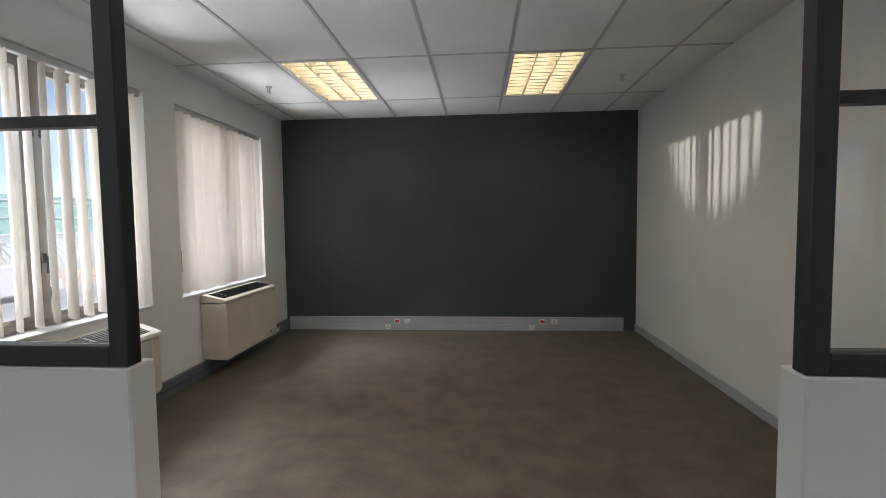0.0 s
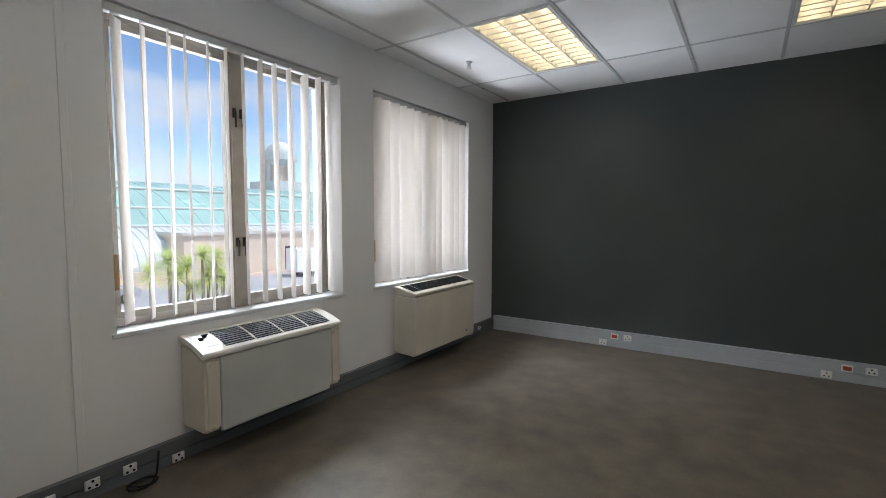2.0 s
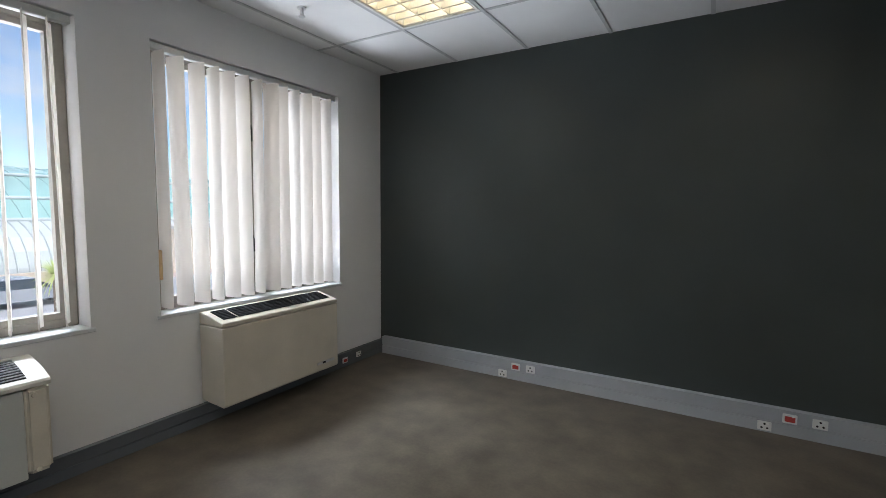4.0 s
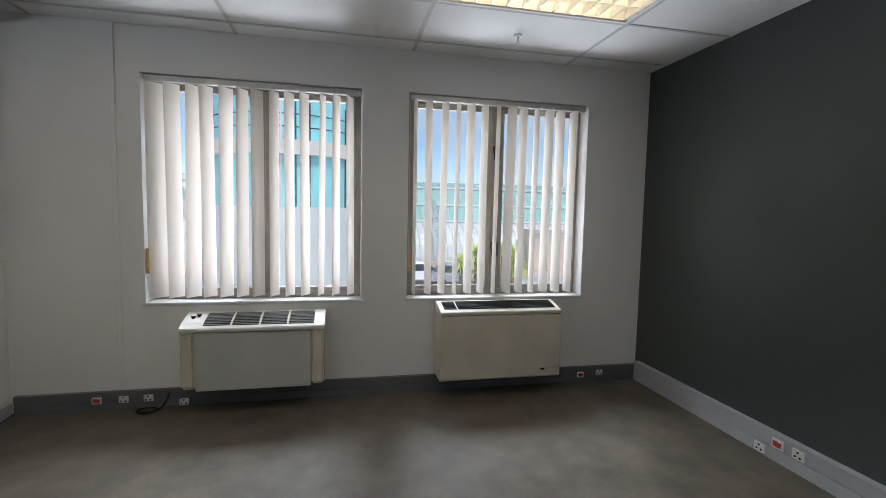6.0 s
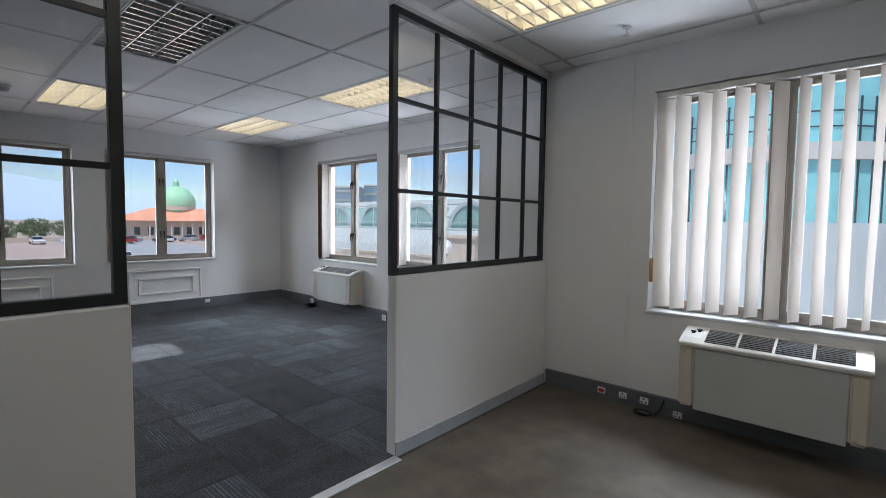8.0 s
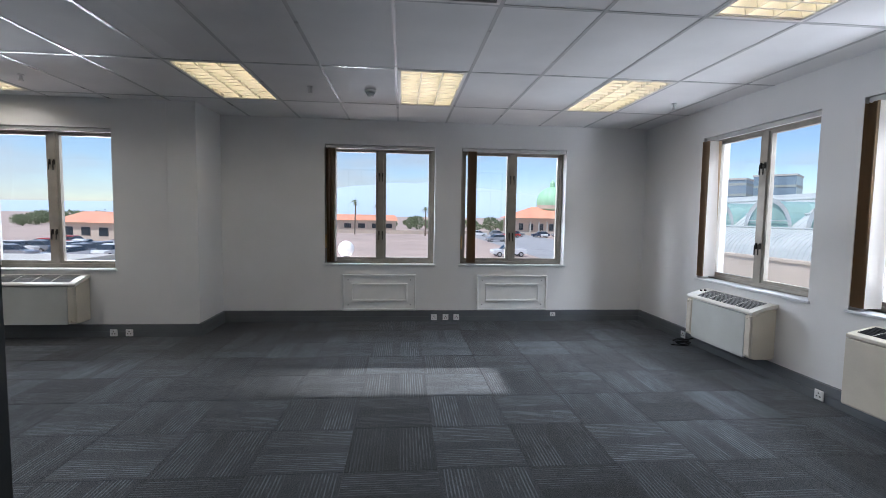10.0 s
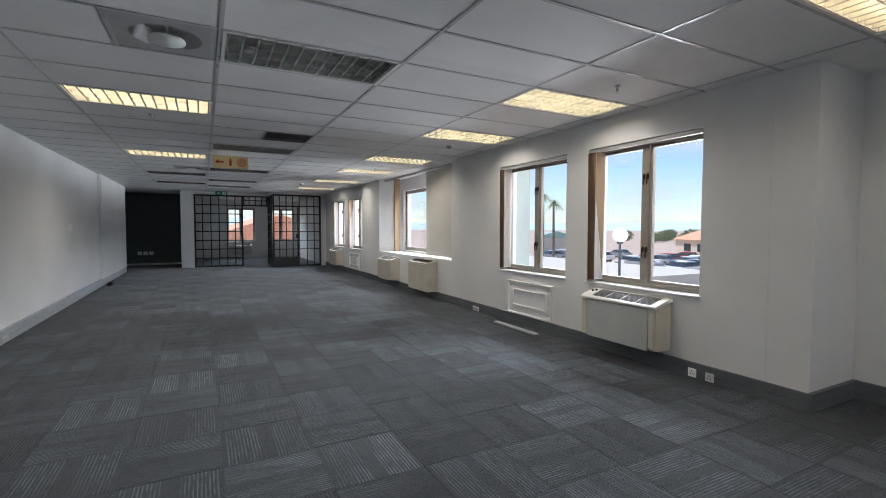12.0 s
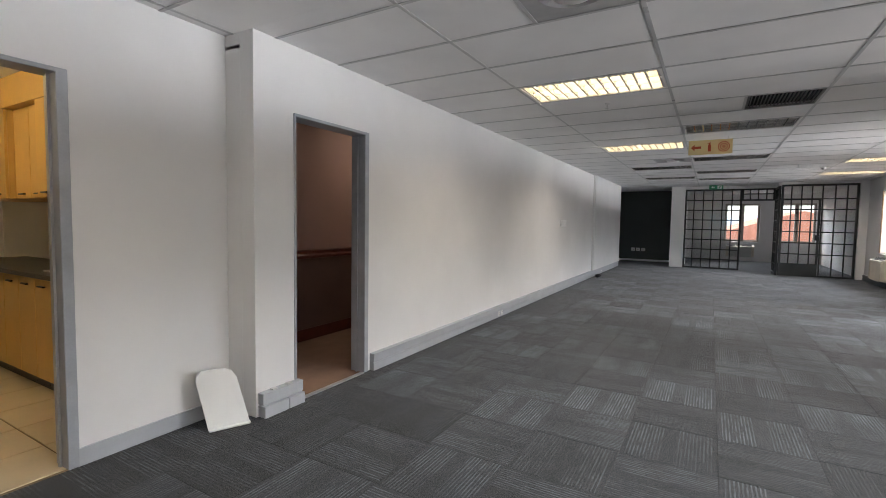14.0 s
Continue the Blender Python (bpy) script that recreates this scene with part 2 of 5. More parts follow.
M_TUBE_ON = emit("lit_tube", (1.0, 0.79, 0.46), 3.1)
M_TUBE_OFF = mat("unlit_tube", (0.8, 0.8, 0.78), 0.3)
M_GRILLE = mat("grey_return_grille", (0.17, 0.165, 0.16), 0.6)
M_DIFF = mat("grey_diffuser_plate", (0.40, 0.40, 0.40), 0.5)
M_PANEL = mat("white_panel_paint", (0.88, 0.88, 0.87), 0.5, tint=0.03)
M_DOORFR = mat("grey_door_frame", (0.38, 0.40, 0.43), 0.4, metal=0.2)

# ---- building helpers ----


def add_box(bm, x0, y0, z0, x1, y1, z1, mi=0):
    v = [bm.verts.new(p) for p in ((x0, y0, z0), (x1, y0, z0), (x1, y1, z0), (x0, y1, z0), (x0, y0, z1), (x1, y0, z1), (x1, y1, z1), (x0, y1, z1))]
    for q in ((0, 3, 2, 1), (4, 5, 6, 7), (0, 1, 5, 4), (1, 2, 6, 5), (2, 3, 7, 6), (3, 0, 4, 7)):
        bm.faces.new([v[i] for i in q]).material_index = mi
    return v


def box(x0, y0, z0, x1, y1, z1, bevel=0.0, seg=2):
    bm = bmesh.new()
    add_box(bm, min(x0, x1), min(y0, y1), min(z0, z1), max(x0, x1), max(y0, y1), max(z0, z1))
    if bevel:
        bmesh.ops.bevel(bm, geom=list(bm.edges), offset=bevel, segments=seg, affect="EDGES", profile=0.5)
    return bm


def boxes(rows, bevel=0.0):
    bm = bmesh.new()
    for r in rows:
        add_box(bm, min(r[0], r[3]), min(r[1], r[4]), min(r[2], r[5]), max(r[0], r[3]), max(r[1], r[4]), max(r[2], r[5]))
    if bevel:
        bmesh.ops.bevel(bm, geom=list(bm.edges), offset=bevel, segments=1, affect="EDGES")
    return bm


def cyl(p, q, r, seg=16, r2=None):
    bm = bmesh.new()
    a, b = Vector(p), Vector(q)
    d = b - a
    bmesh.ops.create_cone(bm, cap_ends=True, segments=seg, radius1=r, radius2=r if r2 is None else r2, depth=d.length)
    bmesh.ops.transform(bm, matrix=Matrix.Translation((a + b) / 2) @ d.to_track_quat("Z", "Y").to_matrix().to_4x4(), verts=bm.verts)
    return bm


def merge(*bms):
    out = bmesh.new()
    for b in bms:
        me = bpy.data.meshes.new("tmp")
        b.to_mesh(me)
        b.free()
        out.from_mesh(me)
        bpy.data.meshes.remove(me)
    return out


def mesh_of(name, bm, mats, smooth=False):
    me = bpy.data.meshes.new(name)
    bm.normal_update()
    bm.to_mesh(me)
    bm.free()
    for m in mats if isinstance(mats, (list, tuple)) else [mats]:
        me.materials.append(m)
    if smooth:
        for p in me.polygons:
            p.use_smooth = True
    return me


def part(name, bm, material, parent, label="", smooth=False):
    ob = new(name, mesh_of(name, bm, material, smooth))
    ob.parent = parent
    return tagged(ob, label)


def solo(name, bm, material, label="", category="", group="", kind="", smooth=False):
    return tagged(new(name, mesh_of(name, bm, material, smooth)), label, category, group, kind)


def thing(name, m, label, category, group="", kind=""):
    ob = new(name)
    ob.matrix_world = m
    ob.empty_display_size = 0.1
    return tagged(ob, label, category, group, kind)


def wall_frame(p, u, out):
    """Local axes of a wall seen from inside: x along it to the right, y outwards, z up."""
    return Matrix(((u[0], out[0], 0, p[0]), (u[1], out[1], 0, p[1]), (0, 0, 1, p[2]), (0, 0, 0, 1)))


def west(x, y, z=0.0):
    return wall_frame((x, y, z), (0, 1), (-1, 0))


def south(x, y, z=0.0):
    return wall_frame((x, y, z), (-1, 0), (0, -1))


def north(x, y, z=0.0):
    return wall_frame((x, y, z), (1, 0), (0, 1))


def east(x, y, z=0.0):
    return wall_frame((x, y, z), (0, -1), (1, 0))


def wall_mesh(axis, c0, c1, u0, u1, z0, z1, holes):
    """A wall slab between c0 and c1 with rectangular holes through it; axis 'x': it stands at x = c and runs along y."""
    us = sorted({u0, u1, *[h[0] for h in holes], *[h[1] for h in holes]})
    zs = sorted({z0, z1, *[h[2] for h in holes], *[h[3] for h in holes]})

    def solid(i, j):
        if not (0 <= i < len(us) - 1 and 0 <= j < len(zs) - 1):
            return False
        cu, cz = (us[i] + us[i + 1]) / 2, (zs[j] + zs[j + 1]) / 2
        return not any(h[0] < cu < h[1] and h[2] < cz < h[3] for h in holes)

    bm = bmesh.new()

    def pt(c, u, z):
        return bm.verts.new((c, u, z) if axis == "x" else (u, c, z))

    for i in range(len(us) - 1):
        for j in range(len(zs) - 1):
            if not solid(i, j):
                continue
            a, b, lo, hi = us[i], us[i + 1], zs[j], zs[j + 1]
            for c in (c0, c1):
                bm.faces.new([pt(c, a, lo), pt(c, b, lo), pt(c, b, hi), pt(c, a, hi)])
            if not solid(i - 1, j):
                bm.faces.new([pt(c0, a, lo), pt(c1, a, lo), pt(c1, a, hi), pt(c0, a, hi)])
            if not solid(i + 1, j):
                bm.faces.new([pt(c0, b, lo), pt(c1, b, lo), pt(c1, b, hi), pt(c0, b, hi)])
            if not solid(i, j - 1):
                bm.faces.new([pt(c0, a, lo), pt(c1, a, lo), pt(c1, b, lo), pt(c0, b, lo)])
            if not solid(i, j + 1):
                bm.faces.new([pt(c0, a, hi), pt(c1, a, hi), pt(c1, b, hi), pt(c0, b, hi)])
    bmesh.ops.remove_doubles(bm, verts=bm.verts, dist=0.0005)
    bmesh.ops.recalc_face_normals(bm, faces=bm.faces)
    return bm


def wall(name, axis, c0, c1, u0, u1, z0=0.0, z1=H + 0.1, holes=(), material=None, label="white painted plaster wall"):
    return solo(name, wall_mesh(axis, c0, c1, u0, u1, z0, z1, list(holes)), material or M_WALL, label, "wall", kind="structure")


# ---- structure: floors ----
solo("floor_office", box(-0.3, 0.0, -0.25, 4.18, 4.52, 0.0), M_SCREED, "smooth brown screed floor of the small office", "floor", kind="structure")
floor_hall = solo("floor_hall", boxes([(-0.97, -5.8, -0.25, 25.2, -0.0, -0.008), (4.19, -0.0, -0.25, 22.4, 1.47, -0.008)]), M_CARPET, "grey carpet tile floor of the open-plan hall", "floor", kind="structure")
solo("slab_below", box(-1.2, -5.9, -0.45, 25.5, 6.6, -0.26), M_WALL, "concrete floor slab under the rooms", "slab", kind="structure")
solo("roof_slab", box(-1.2, -6.1, H + 0.3, 25.5, 6.6, H + 0.5), M_WALL, "concrete roof slab above the ceiling", "slab", kind="structure")

# ---- structure: walls ----
ZS, ZT = 0.714, 2.238
ZS2, ZT2 = 0.735, 2.230
WIN_A = [(0.776, 2.207), (2.546, 3.983)]
wall("wall_west_office", "x", -0.30, 0.0, 0.0, 4.52, holes=[(a, b, ZS, ZT) for a, b in WIN_A], label="off-white plaster window wall of the office")
wall("wall_office_dark", "y", 4.52, 4.66, -0.30, 4.32, material=M_DARK, label="matt charcoal black painted wall")
wall("wall_office_east", "x", 4.18, 4.32, -0.10, 4.519, label="white painted plaster side wall of the office")
WIN_W = [(-4.326, -2.945), (-2.615, -1.235)]
wall("wall_west_hall", "x", -0.965, -0.665, -5.49, -0.08, holes=[(a, b, ZS2, ZT2) for a, b in WIN_W])
wall("wall_return", "y", -0.08, 0.22, -0.965, -0.301)
solo("wall_return_inner", box(-0.30, -0.08, 0.0, -0.001, -0.001, H + 0.1), M_WALL, "white plaster return beside the glazed partition", "wall", kind="structure")
WIN_E = [(0.413, 1.790), (2.125, 3.505)]
wall("wall_south_bay", "y", -5.79, -5.49, -0.965, 5.045, holes=[(a, b, ZS2, ZT2) for a, b in WIN_E])
wall("wall_bay_side", "x", 4.745, 5.045, -5.489, -4.815)
WIN_J = [(5.603, 6.952), (7.307, 8.700), (15.33, 16.62), (17.05, 18.40)]
BAY = (10.2, 13.95)
wall("wall_south_hall", "y", -5.115, -4.815, 5.046, 25.2, holes=[(a, b, ZS2, ZT2) for a, b in WIN_J] + [(BAY[0], BAY[1], 0.76, H + 0.1)])
WIN_N = (10.75, 13.55, 0.80, 2.24)
wall("wall_south_niche", "y", -5.50, -5.30, BAY[0] - 0.2, BAY[1] + 0.2, holes=[WIN_N])
solo("wall_niche_cheek", box(BAY[0] - 0.2, -5.299, 0.0, BAY[0] - 0.001, -5.116, H + 0.1), M_WALL, "white plaster cheek of the window niche", "wall", kind="structure")
solo("wall_niche_cheek", box(BAY[1] + 0.001, -5.299, 0.0, BAY[1] + 0.2, -5.116, H + 0.1), M_WALL, "white plaster cheek of the window niche", "wall", kind="structure")
solo("wall_niche_base", box(BAY[0] + 0.001, -5.299, 0.0, BAY[1] - 0.001, -5.116, 0.755), M_WALL, "white plaster base below the wide window", "wall", kind="structure")
wall("wall_kitchen", "y", 1.45, 1.57, 4.321, 6.019, holes=[(4.40, 5.09, -0.001, 2.05)])
wall("wall_north_hall", "y", 1.17, 1.30, 6.02, 19.6, holes=[(6.36, 7.12, -0.001, 2.06)])
solo("wall_column_side", box(6.02, 1.301, 0, 6.15, 1.57, H + 0.1), M_WALL, "white plaster nib beside the kitchen wall", "wall", kind="structure")
wall("wall_far_dark", "x", 22.2, 22.34, -0.28, 4.2, material=M_DARK, label="black painted feature wall at the far end")
solo("wall_far_pier", box(20.35, -0.66, 0, 22.34, -0.281, H + 0.1), M_WALL, "white plaster pier beside the glazed partition", "wall", kind="structure")
wall("wall_passage", "x", 19.601, 19.73, 1.17, 4.2)
wall("wall_passage_end", "y", 4.2, 4.32, 19.6, 22.34)
solo("wall_far_corner", box(19.5, -4.814, 0, 19.72, -4.64, H + 0.1), M_WALL, "white plaster nib at the end of the glazed partition", "wall", kind="structure")
WIN_F = [(-2.98, -1.85), (-4.66, -3.53)]
wall("wall_far_office_east", "x", 25.0, 25.2, -4.814, -0.28, holes=[(a, b, 0.73, 2.19) for a, b in WIN_F], label="off-white plaster wall of the far glazed office")
wall("wall_far_office_north", "y", -0.28, -0.16, 22.341, 25.2)

# ---- ceiling: tiles and bars in one mesh ----
GX, GY = 0.2, -1.03
LAMPS_ON = [(0.8, 0.17), (0.8, 2.57), (2.6, 0.17), (2.6, 2.57), (0.2, -4.63), (2.0, -4.63), (3.8, -4.63), (0.2, -2.23), (6.2, -4.63), (8.0, -4.63), (10.4, -4.63), (12.2, -4.63), (14.6, -4.63), (17.0, -4.63)]
LAMPS_OFF = [(2.0, -2.23), (6.2, -2.23), (10.4, -2.23), (13.4, -2.23), (15.8, -2.23), (17.6, -2.23), (14.6, -1.03), (17.0, -1.03)]
# the lamp at x 4.4 is unseen, added to brighten the side wall
LAMPS_ON += [(8.0, -1.03), (11.6, -1.03), (4.4, -1.03)]
SQUARE = [(6.2, -1.03), (13.4, -0.43 - 0.6)]
REGIONS = [(0, 0, 4.18, 4.52), (-0.665, -4.815, 4.18, -0.0), (4.18, -4.815, 6.02, 1.45), (6.02, -4.815, 20.35, 1.17), (-0.665, -5.49, 4.745, -4.815), (BAY[0], -5.3, BAY[1], -4.815), (20.35, -4.815, 25.0, -0.66), (19.6, -0.281, 22.2, 4.2)]
cbm = bmesh.new()
HOLES = {(round(a, 2), round(b, 2)) for a, b in LAMPS_ON + LAMPS_OFF}
SQ = {(round(a, 2), round(b, 2)) for a, b in SQUARE}
VENT = (9.2, -2.23)
for rx0, ry0, rx1, ry1 in REGIONS:
    for i in range(-3, 43):
        for j in range(-5, 6):
            tx, ty = round(GX + 0.6 * i, 2), round(GY + 1.2 * j, 2)
            if (tx, ty) in HOLES:
                continue
            g = 0.004
            y_low = ty + 0.6 if ((tx, ty) in SQ or (tx, ty) == VENT) else ty
            a, b, c, d = max(tx + g, rx0), max(y_low + g, ry0), min(tx + 0.6 - g, rx1), min(ty + 1.2 - g, ry1)
            if c - a > 0.02 and d - b > 0.02:
                add_box(cbm, a, b, H + random.uniform(0, 0.0015), c, d, H + 0.016)
    for i in range(-3, 43):
        bx = GX + 0.6 * i
        if rx0 < bx < rx1:
            add_box(cbm, bx - 0.012, ry0, H - 0.004, bx + 0.012, ry1, H - 0.0005, 1)
    for j in range(-5, 6):
        by = GY + 1.2 * j
        if ry0 < by < ry1:
            add_box(cbm, rx0, by - 0.012, H - 0.003, rx1, by + 0.012, H + 0.0002, 1)
for sx, sy in SQUARE + [VENT]:
    add_box(cbm, sx, sy + 0.588, H - 0.003, sx + 0.6, sy + 0.612, H + 0.0002, 1)
solo("ceiling", cbm, [M_TILE, M_BAR], "suspended ceiling of white tiles in a metal grid", "ceiling", kind="structure")
solo("ceiling_void_cover", box(-0.66, -5.4, H + 0.13, 25.0, 6.5, H + 0.2), M_WALL, "white soffit above the suspended ceiling", "soffit", kind="structure")

# ---- windows ----


def window(name, m, w, h, label="bronze-framed double casement window with clear glass", inset=0.13, sill=0.02, handles=True):
    """Two casements with a thick meeting mullion, set back in the wall; local x to the right, y outwards."""
    win = thing(name, m, label, "window", kind="structure")
    f, y0, y1 = 0.045, inset, inset + 0.055
    part("window_frame", boxes([(0.002, y0, 0.002, f, y1, h - 0.002), (w - f, y0, 0.002, w - 0.002, y1, h - 0.002), (f, y0, 0.002, w - f, y1, f), (f, y0, h - f, w - f, y1, h - 0.002)], 0.003), M_FRAME, win)
    part("mullion", box(w / 2 - 0.035, y0 - 0.004, f, w / 2 + 0.035, y1 + 0.004, h - f, 0.003, 1), M_FRAME, win)
    for a, b in ((f, w / 2 - 0.035), (w / 2 + 0.035, w - f)):
        s = 0.03
        part("sash", boxes([(a, y0 + 0.008, f, a + s, y1 - 0.004, h - f), (b - s, y0 + 0.008, f, b, y1 - 0.004, h - f), (a + s, y0 + 0.008, f, b - s, y1 - 0.004, f + s), (a + s, y0 + 0.008, h - f - s, b - s, y1 - 0.004, h - f)]), M_FRAME, win)
        pane = part("pane", box(a + s, y0 + 0.022, f + s, b - s, y0 + 0.027, h - f - s), M_GLASS, win)
        pane.visible_shadow = False
    if handles:
        for ux, zz in ((-0.022, 0.26), (0.022, 0.26), (-0.022, 0.76), (0.022, 0.76)):
            hz = h * zz
            bm = merge(box(w / 2 + ux - 0.008, y0 - 0.022, hz - 0.028, w / 2 + ux + 0.008, y0 - 0.004, hz + 0.028, 0.003, 1), box(w / 2 + ux - 0.005, y0 - 0.034, hz - 0.085, w / 2 + ux + 0.005, y0 - 0.022, hz + 0.012, 0.003, 1))
            part("handle", bm, M_HANDLE, win, "dark bronze lever handle")
    if sill:
        part("window_sill", box(-0.02, -sill, -0.022, w + 0.02, inset - 0.001, 0.001, 0.004, 1), M_SILL, win)
    part("outer_sill", box(0.002, y1 + 0.001, -0.02, w - 0.002, 0.33, 0.006), M_SILL, win)
    return win


k = 0
for a, b in WIN_A:
    k += 1
    window("window_%d" % k, west(0, a, ZS), b - a, ZT - ZS, sill=0.007)
for a, b in WIN_W:
    k += 1
    window("window_%d" % k, west(-0.665, a, ZS2), b - a, ZT2 - ZS2)
for a, b in WIN_E:
    k += 1
    window("window_%d" % k, south(b, -5.49, ZS2), b - a, ZT2 - ZS2)
for a, b in WIN_J:
    k += 1
    window("window_%d" % k, south(b, -4.815, ZS2), b - a, ZT2 - ZS2)
k += 1
window("window_%d" % k, south(WIN_N[1], -5.30, WIN_N[2]), WIN_N[1] - WIN_N[0], WIN_N[3] - WIN_N[2], sill=0.0, inset=0.06, label="wide bronze-framed window in a deep niche")
for a, b in WIN_F:
    k += 1
    window("window_%d" % k, east(25.0, b, 0.73), b - a, 1.46, label="bronze-framed window of the far glazed office")

# ---- vertical blinds ----


def slat_mesh(name, w, h, material, bow=0.012):
    bm = bmesh.new()
    n = 4
    for side in (0, 1):
        rows = []
        for z in (0.0, h * 0.5, h):
            rows.append([bm.verts.new((-w / 2 + w * i / n, bow * (1 - (2 * i / n - 1) ** 2) + 0.0012 * side, z)) for i in range(n + 1)])
        for j in range(2):
            for i in range(n):
                q = [rows[j][i], rows[j][i + 1], rows[j + 1][i + 1], rows[j + 1][i]]
                bm.faces.new(q if side == 0 else q[::-1])
    return mesh_of(name, bm, material, True)


SLAT_A = slat_mesh("slat", 0.127, ZT - ZS - 0.075, M_SLAT)
SLAT_HW = slat_mesh("slat", 0.127, ZT2 - ZS2 - 0.075, M_SLAT)
SLAT_H = slat_mesh("slat", 0.127, ZT2 - ZS2 - 0.075, M_SLAT_SHADE)


def blind(m, w, h, mesh, places, label, material=M_RAIL, group="vertical blinds"):
    """places: rows of (x along the rail, turn in degrees: 0 is square to the window)."""
    b = thing("vertical_blind", m, label, "blind", group)
    part("headrail", box(0.01, 0.02, h - 0.045, w - 0.01, 0.06, h - 0.004, 0.004, 1), material, b)
    for x, a in places:
        s = new("slat", mesh)
        s.parent = b
        s.matrix_local = pose(x, 0.04, 0.028, random.uniform(-0.5, 0.5), random.uniform(-0.6, 0.6), 90 + a)
    part("chain", cyl((0.014, 0.03, 0.25), (0.014, 0.03, h - 0.045), 0.0022, 6), M_RAIL, b, "thin cord")
    part("cord_weight", box(0.003, 0.008, 0.20, 0.026, 0.052, 0.37, 0.004, 1), M_TAN, b, "tan wooden cord weight")
    return b


wa = WIN_A[0][1] - WIN_A[0][0]
rows = []
for i in range(13):
    x = 0.075 + i * (wa - 0.15) / 12
    rows.append((x, -(36 - 1.5 * i) + random.uniform(-5, 5) if i < 7 else -21 + random.uniform(-5, 5)))
blind(west(0, WIN_A[0][0], ZS), wa, ZT - ZS, SLAT_A, rows, "cream fabric vertical blind with half-open slats")
wb = WIN_A[1][1] - WIN_A[1][0]
rows = [(0.06 + i * (wb - 0.17) / 12, 6 + (6 if i % 3 else -7) + random.uniform(-4, 4)) for i in range(13)]
blind(west(0, WIN_A[1][0], ZS), wb, ZT - ZS, SLAT_A, rows, "cream fabric vertical blind hanging open")


# end slat of a stack, left in the plain cream fabric
def white_slat(b, x):
    s = new("slat", SLAT_HW)
    s.parent = b
    s.matrix_local = pose(x, 0.045, 0.028, 0, 0, 88)


def stack_rows(x0, n=11):
    return [(x0 + 0.009 * i, random.uniform(-5, 5)) for i in range(n)]


for a, b in WIN_W:
    white_slat(blind(west(-0.665, a, ZS2), b - a, ZT2 - ZS2, SLAT_H, stack_rows(0.035), "cream vertical blind drawn aside in a stack, shade coloured brown"), 0.095 + (0.035))
for i, (a, b) in enumerate(WIN_E):
    white_slat(blind(south(b, -5.49, ZS2), b - a, ZT2 - ZS2, SLAT_H, stack_rows(0.035 if i else 0.10), "cream vertical blind drawn aside in a stack, shade coloured brown"), 0.095 + (0.035 if i else 0.10))
for i, (a, b) in enumerate(WIN_J):
    white_slat(blind(south(b, -4.815, ZS2), b - a, ZT2 - ZS2, SLAT_H, stack_rows(0.035), "cream vertical blind drawn aside in a stack, shade coloured brown"), 0.095 + (0.035))
# cream slat fabric again, darkened and denser to dim the backlit blind
SLAT_N = slat_mesh("slat", 0.127, H - 0.78 - 0.06, cloth("cream_dimmed_blind_fabric", (0.70, 0.67, 0.62), 0.25))
SLAT_NB = slat_mesh("slat", 0.127, H - 0.78 - 0.06, M_SLAT_SHADE)
nb = thing("vertical_blind", south(BAY[1], -4.93, 0.765), "cream vertical blind closed over half the niche", "blind", "vertical blinds")
part("headrail", box(0.01, 0.02, H - 0.765 - 0.05, BAY[1] - BAY[0] - 0.01, 0.07, H - 0.765 - 0.006, 0.004, 1), M_RAIL, nb)
for i in range(14):
    s = new("slat", SLAT_N)
    s.parent = nb
    s.matrix_local = pose(2.46 + i * 0.095, 0.045, 0.02, 0, 0, 7)
for i in range(10):
    s = new("slat", SLAT_NB)
    s.parent = nb
    s.matrix_local = pose(0.74 + i * 0.01, 0.045, 0.02, 0, 0, 88)

# ---- fan-coil units under the windows ----


def prism(profile, x0, x1):
    """A profile of (y, z) points drawn out along x."""
    bm = bmesh.new()
    a = [bm.verts.new((x0, y, z)) for y, z in profile]
    b = [bm.verts.new((x1, y, z)) for y, z in profile]
    n = len(profile)
    bm.faces.new(a[::-1])
    bm.faces.new(b)
    for i in range(n):
        bm.faces.new([a[i], a[(i + 1) % n], b[(i + 1) % n], b[i]])
    bmesh.ops.recalc_face_normals(bm, faces=bm.faces)
    return bm


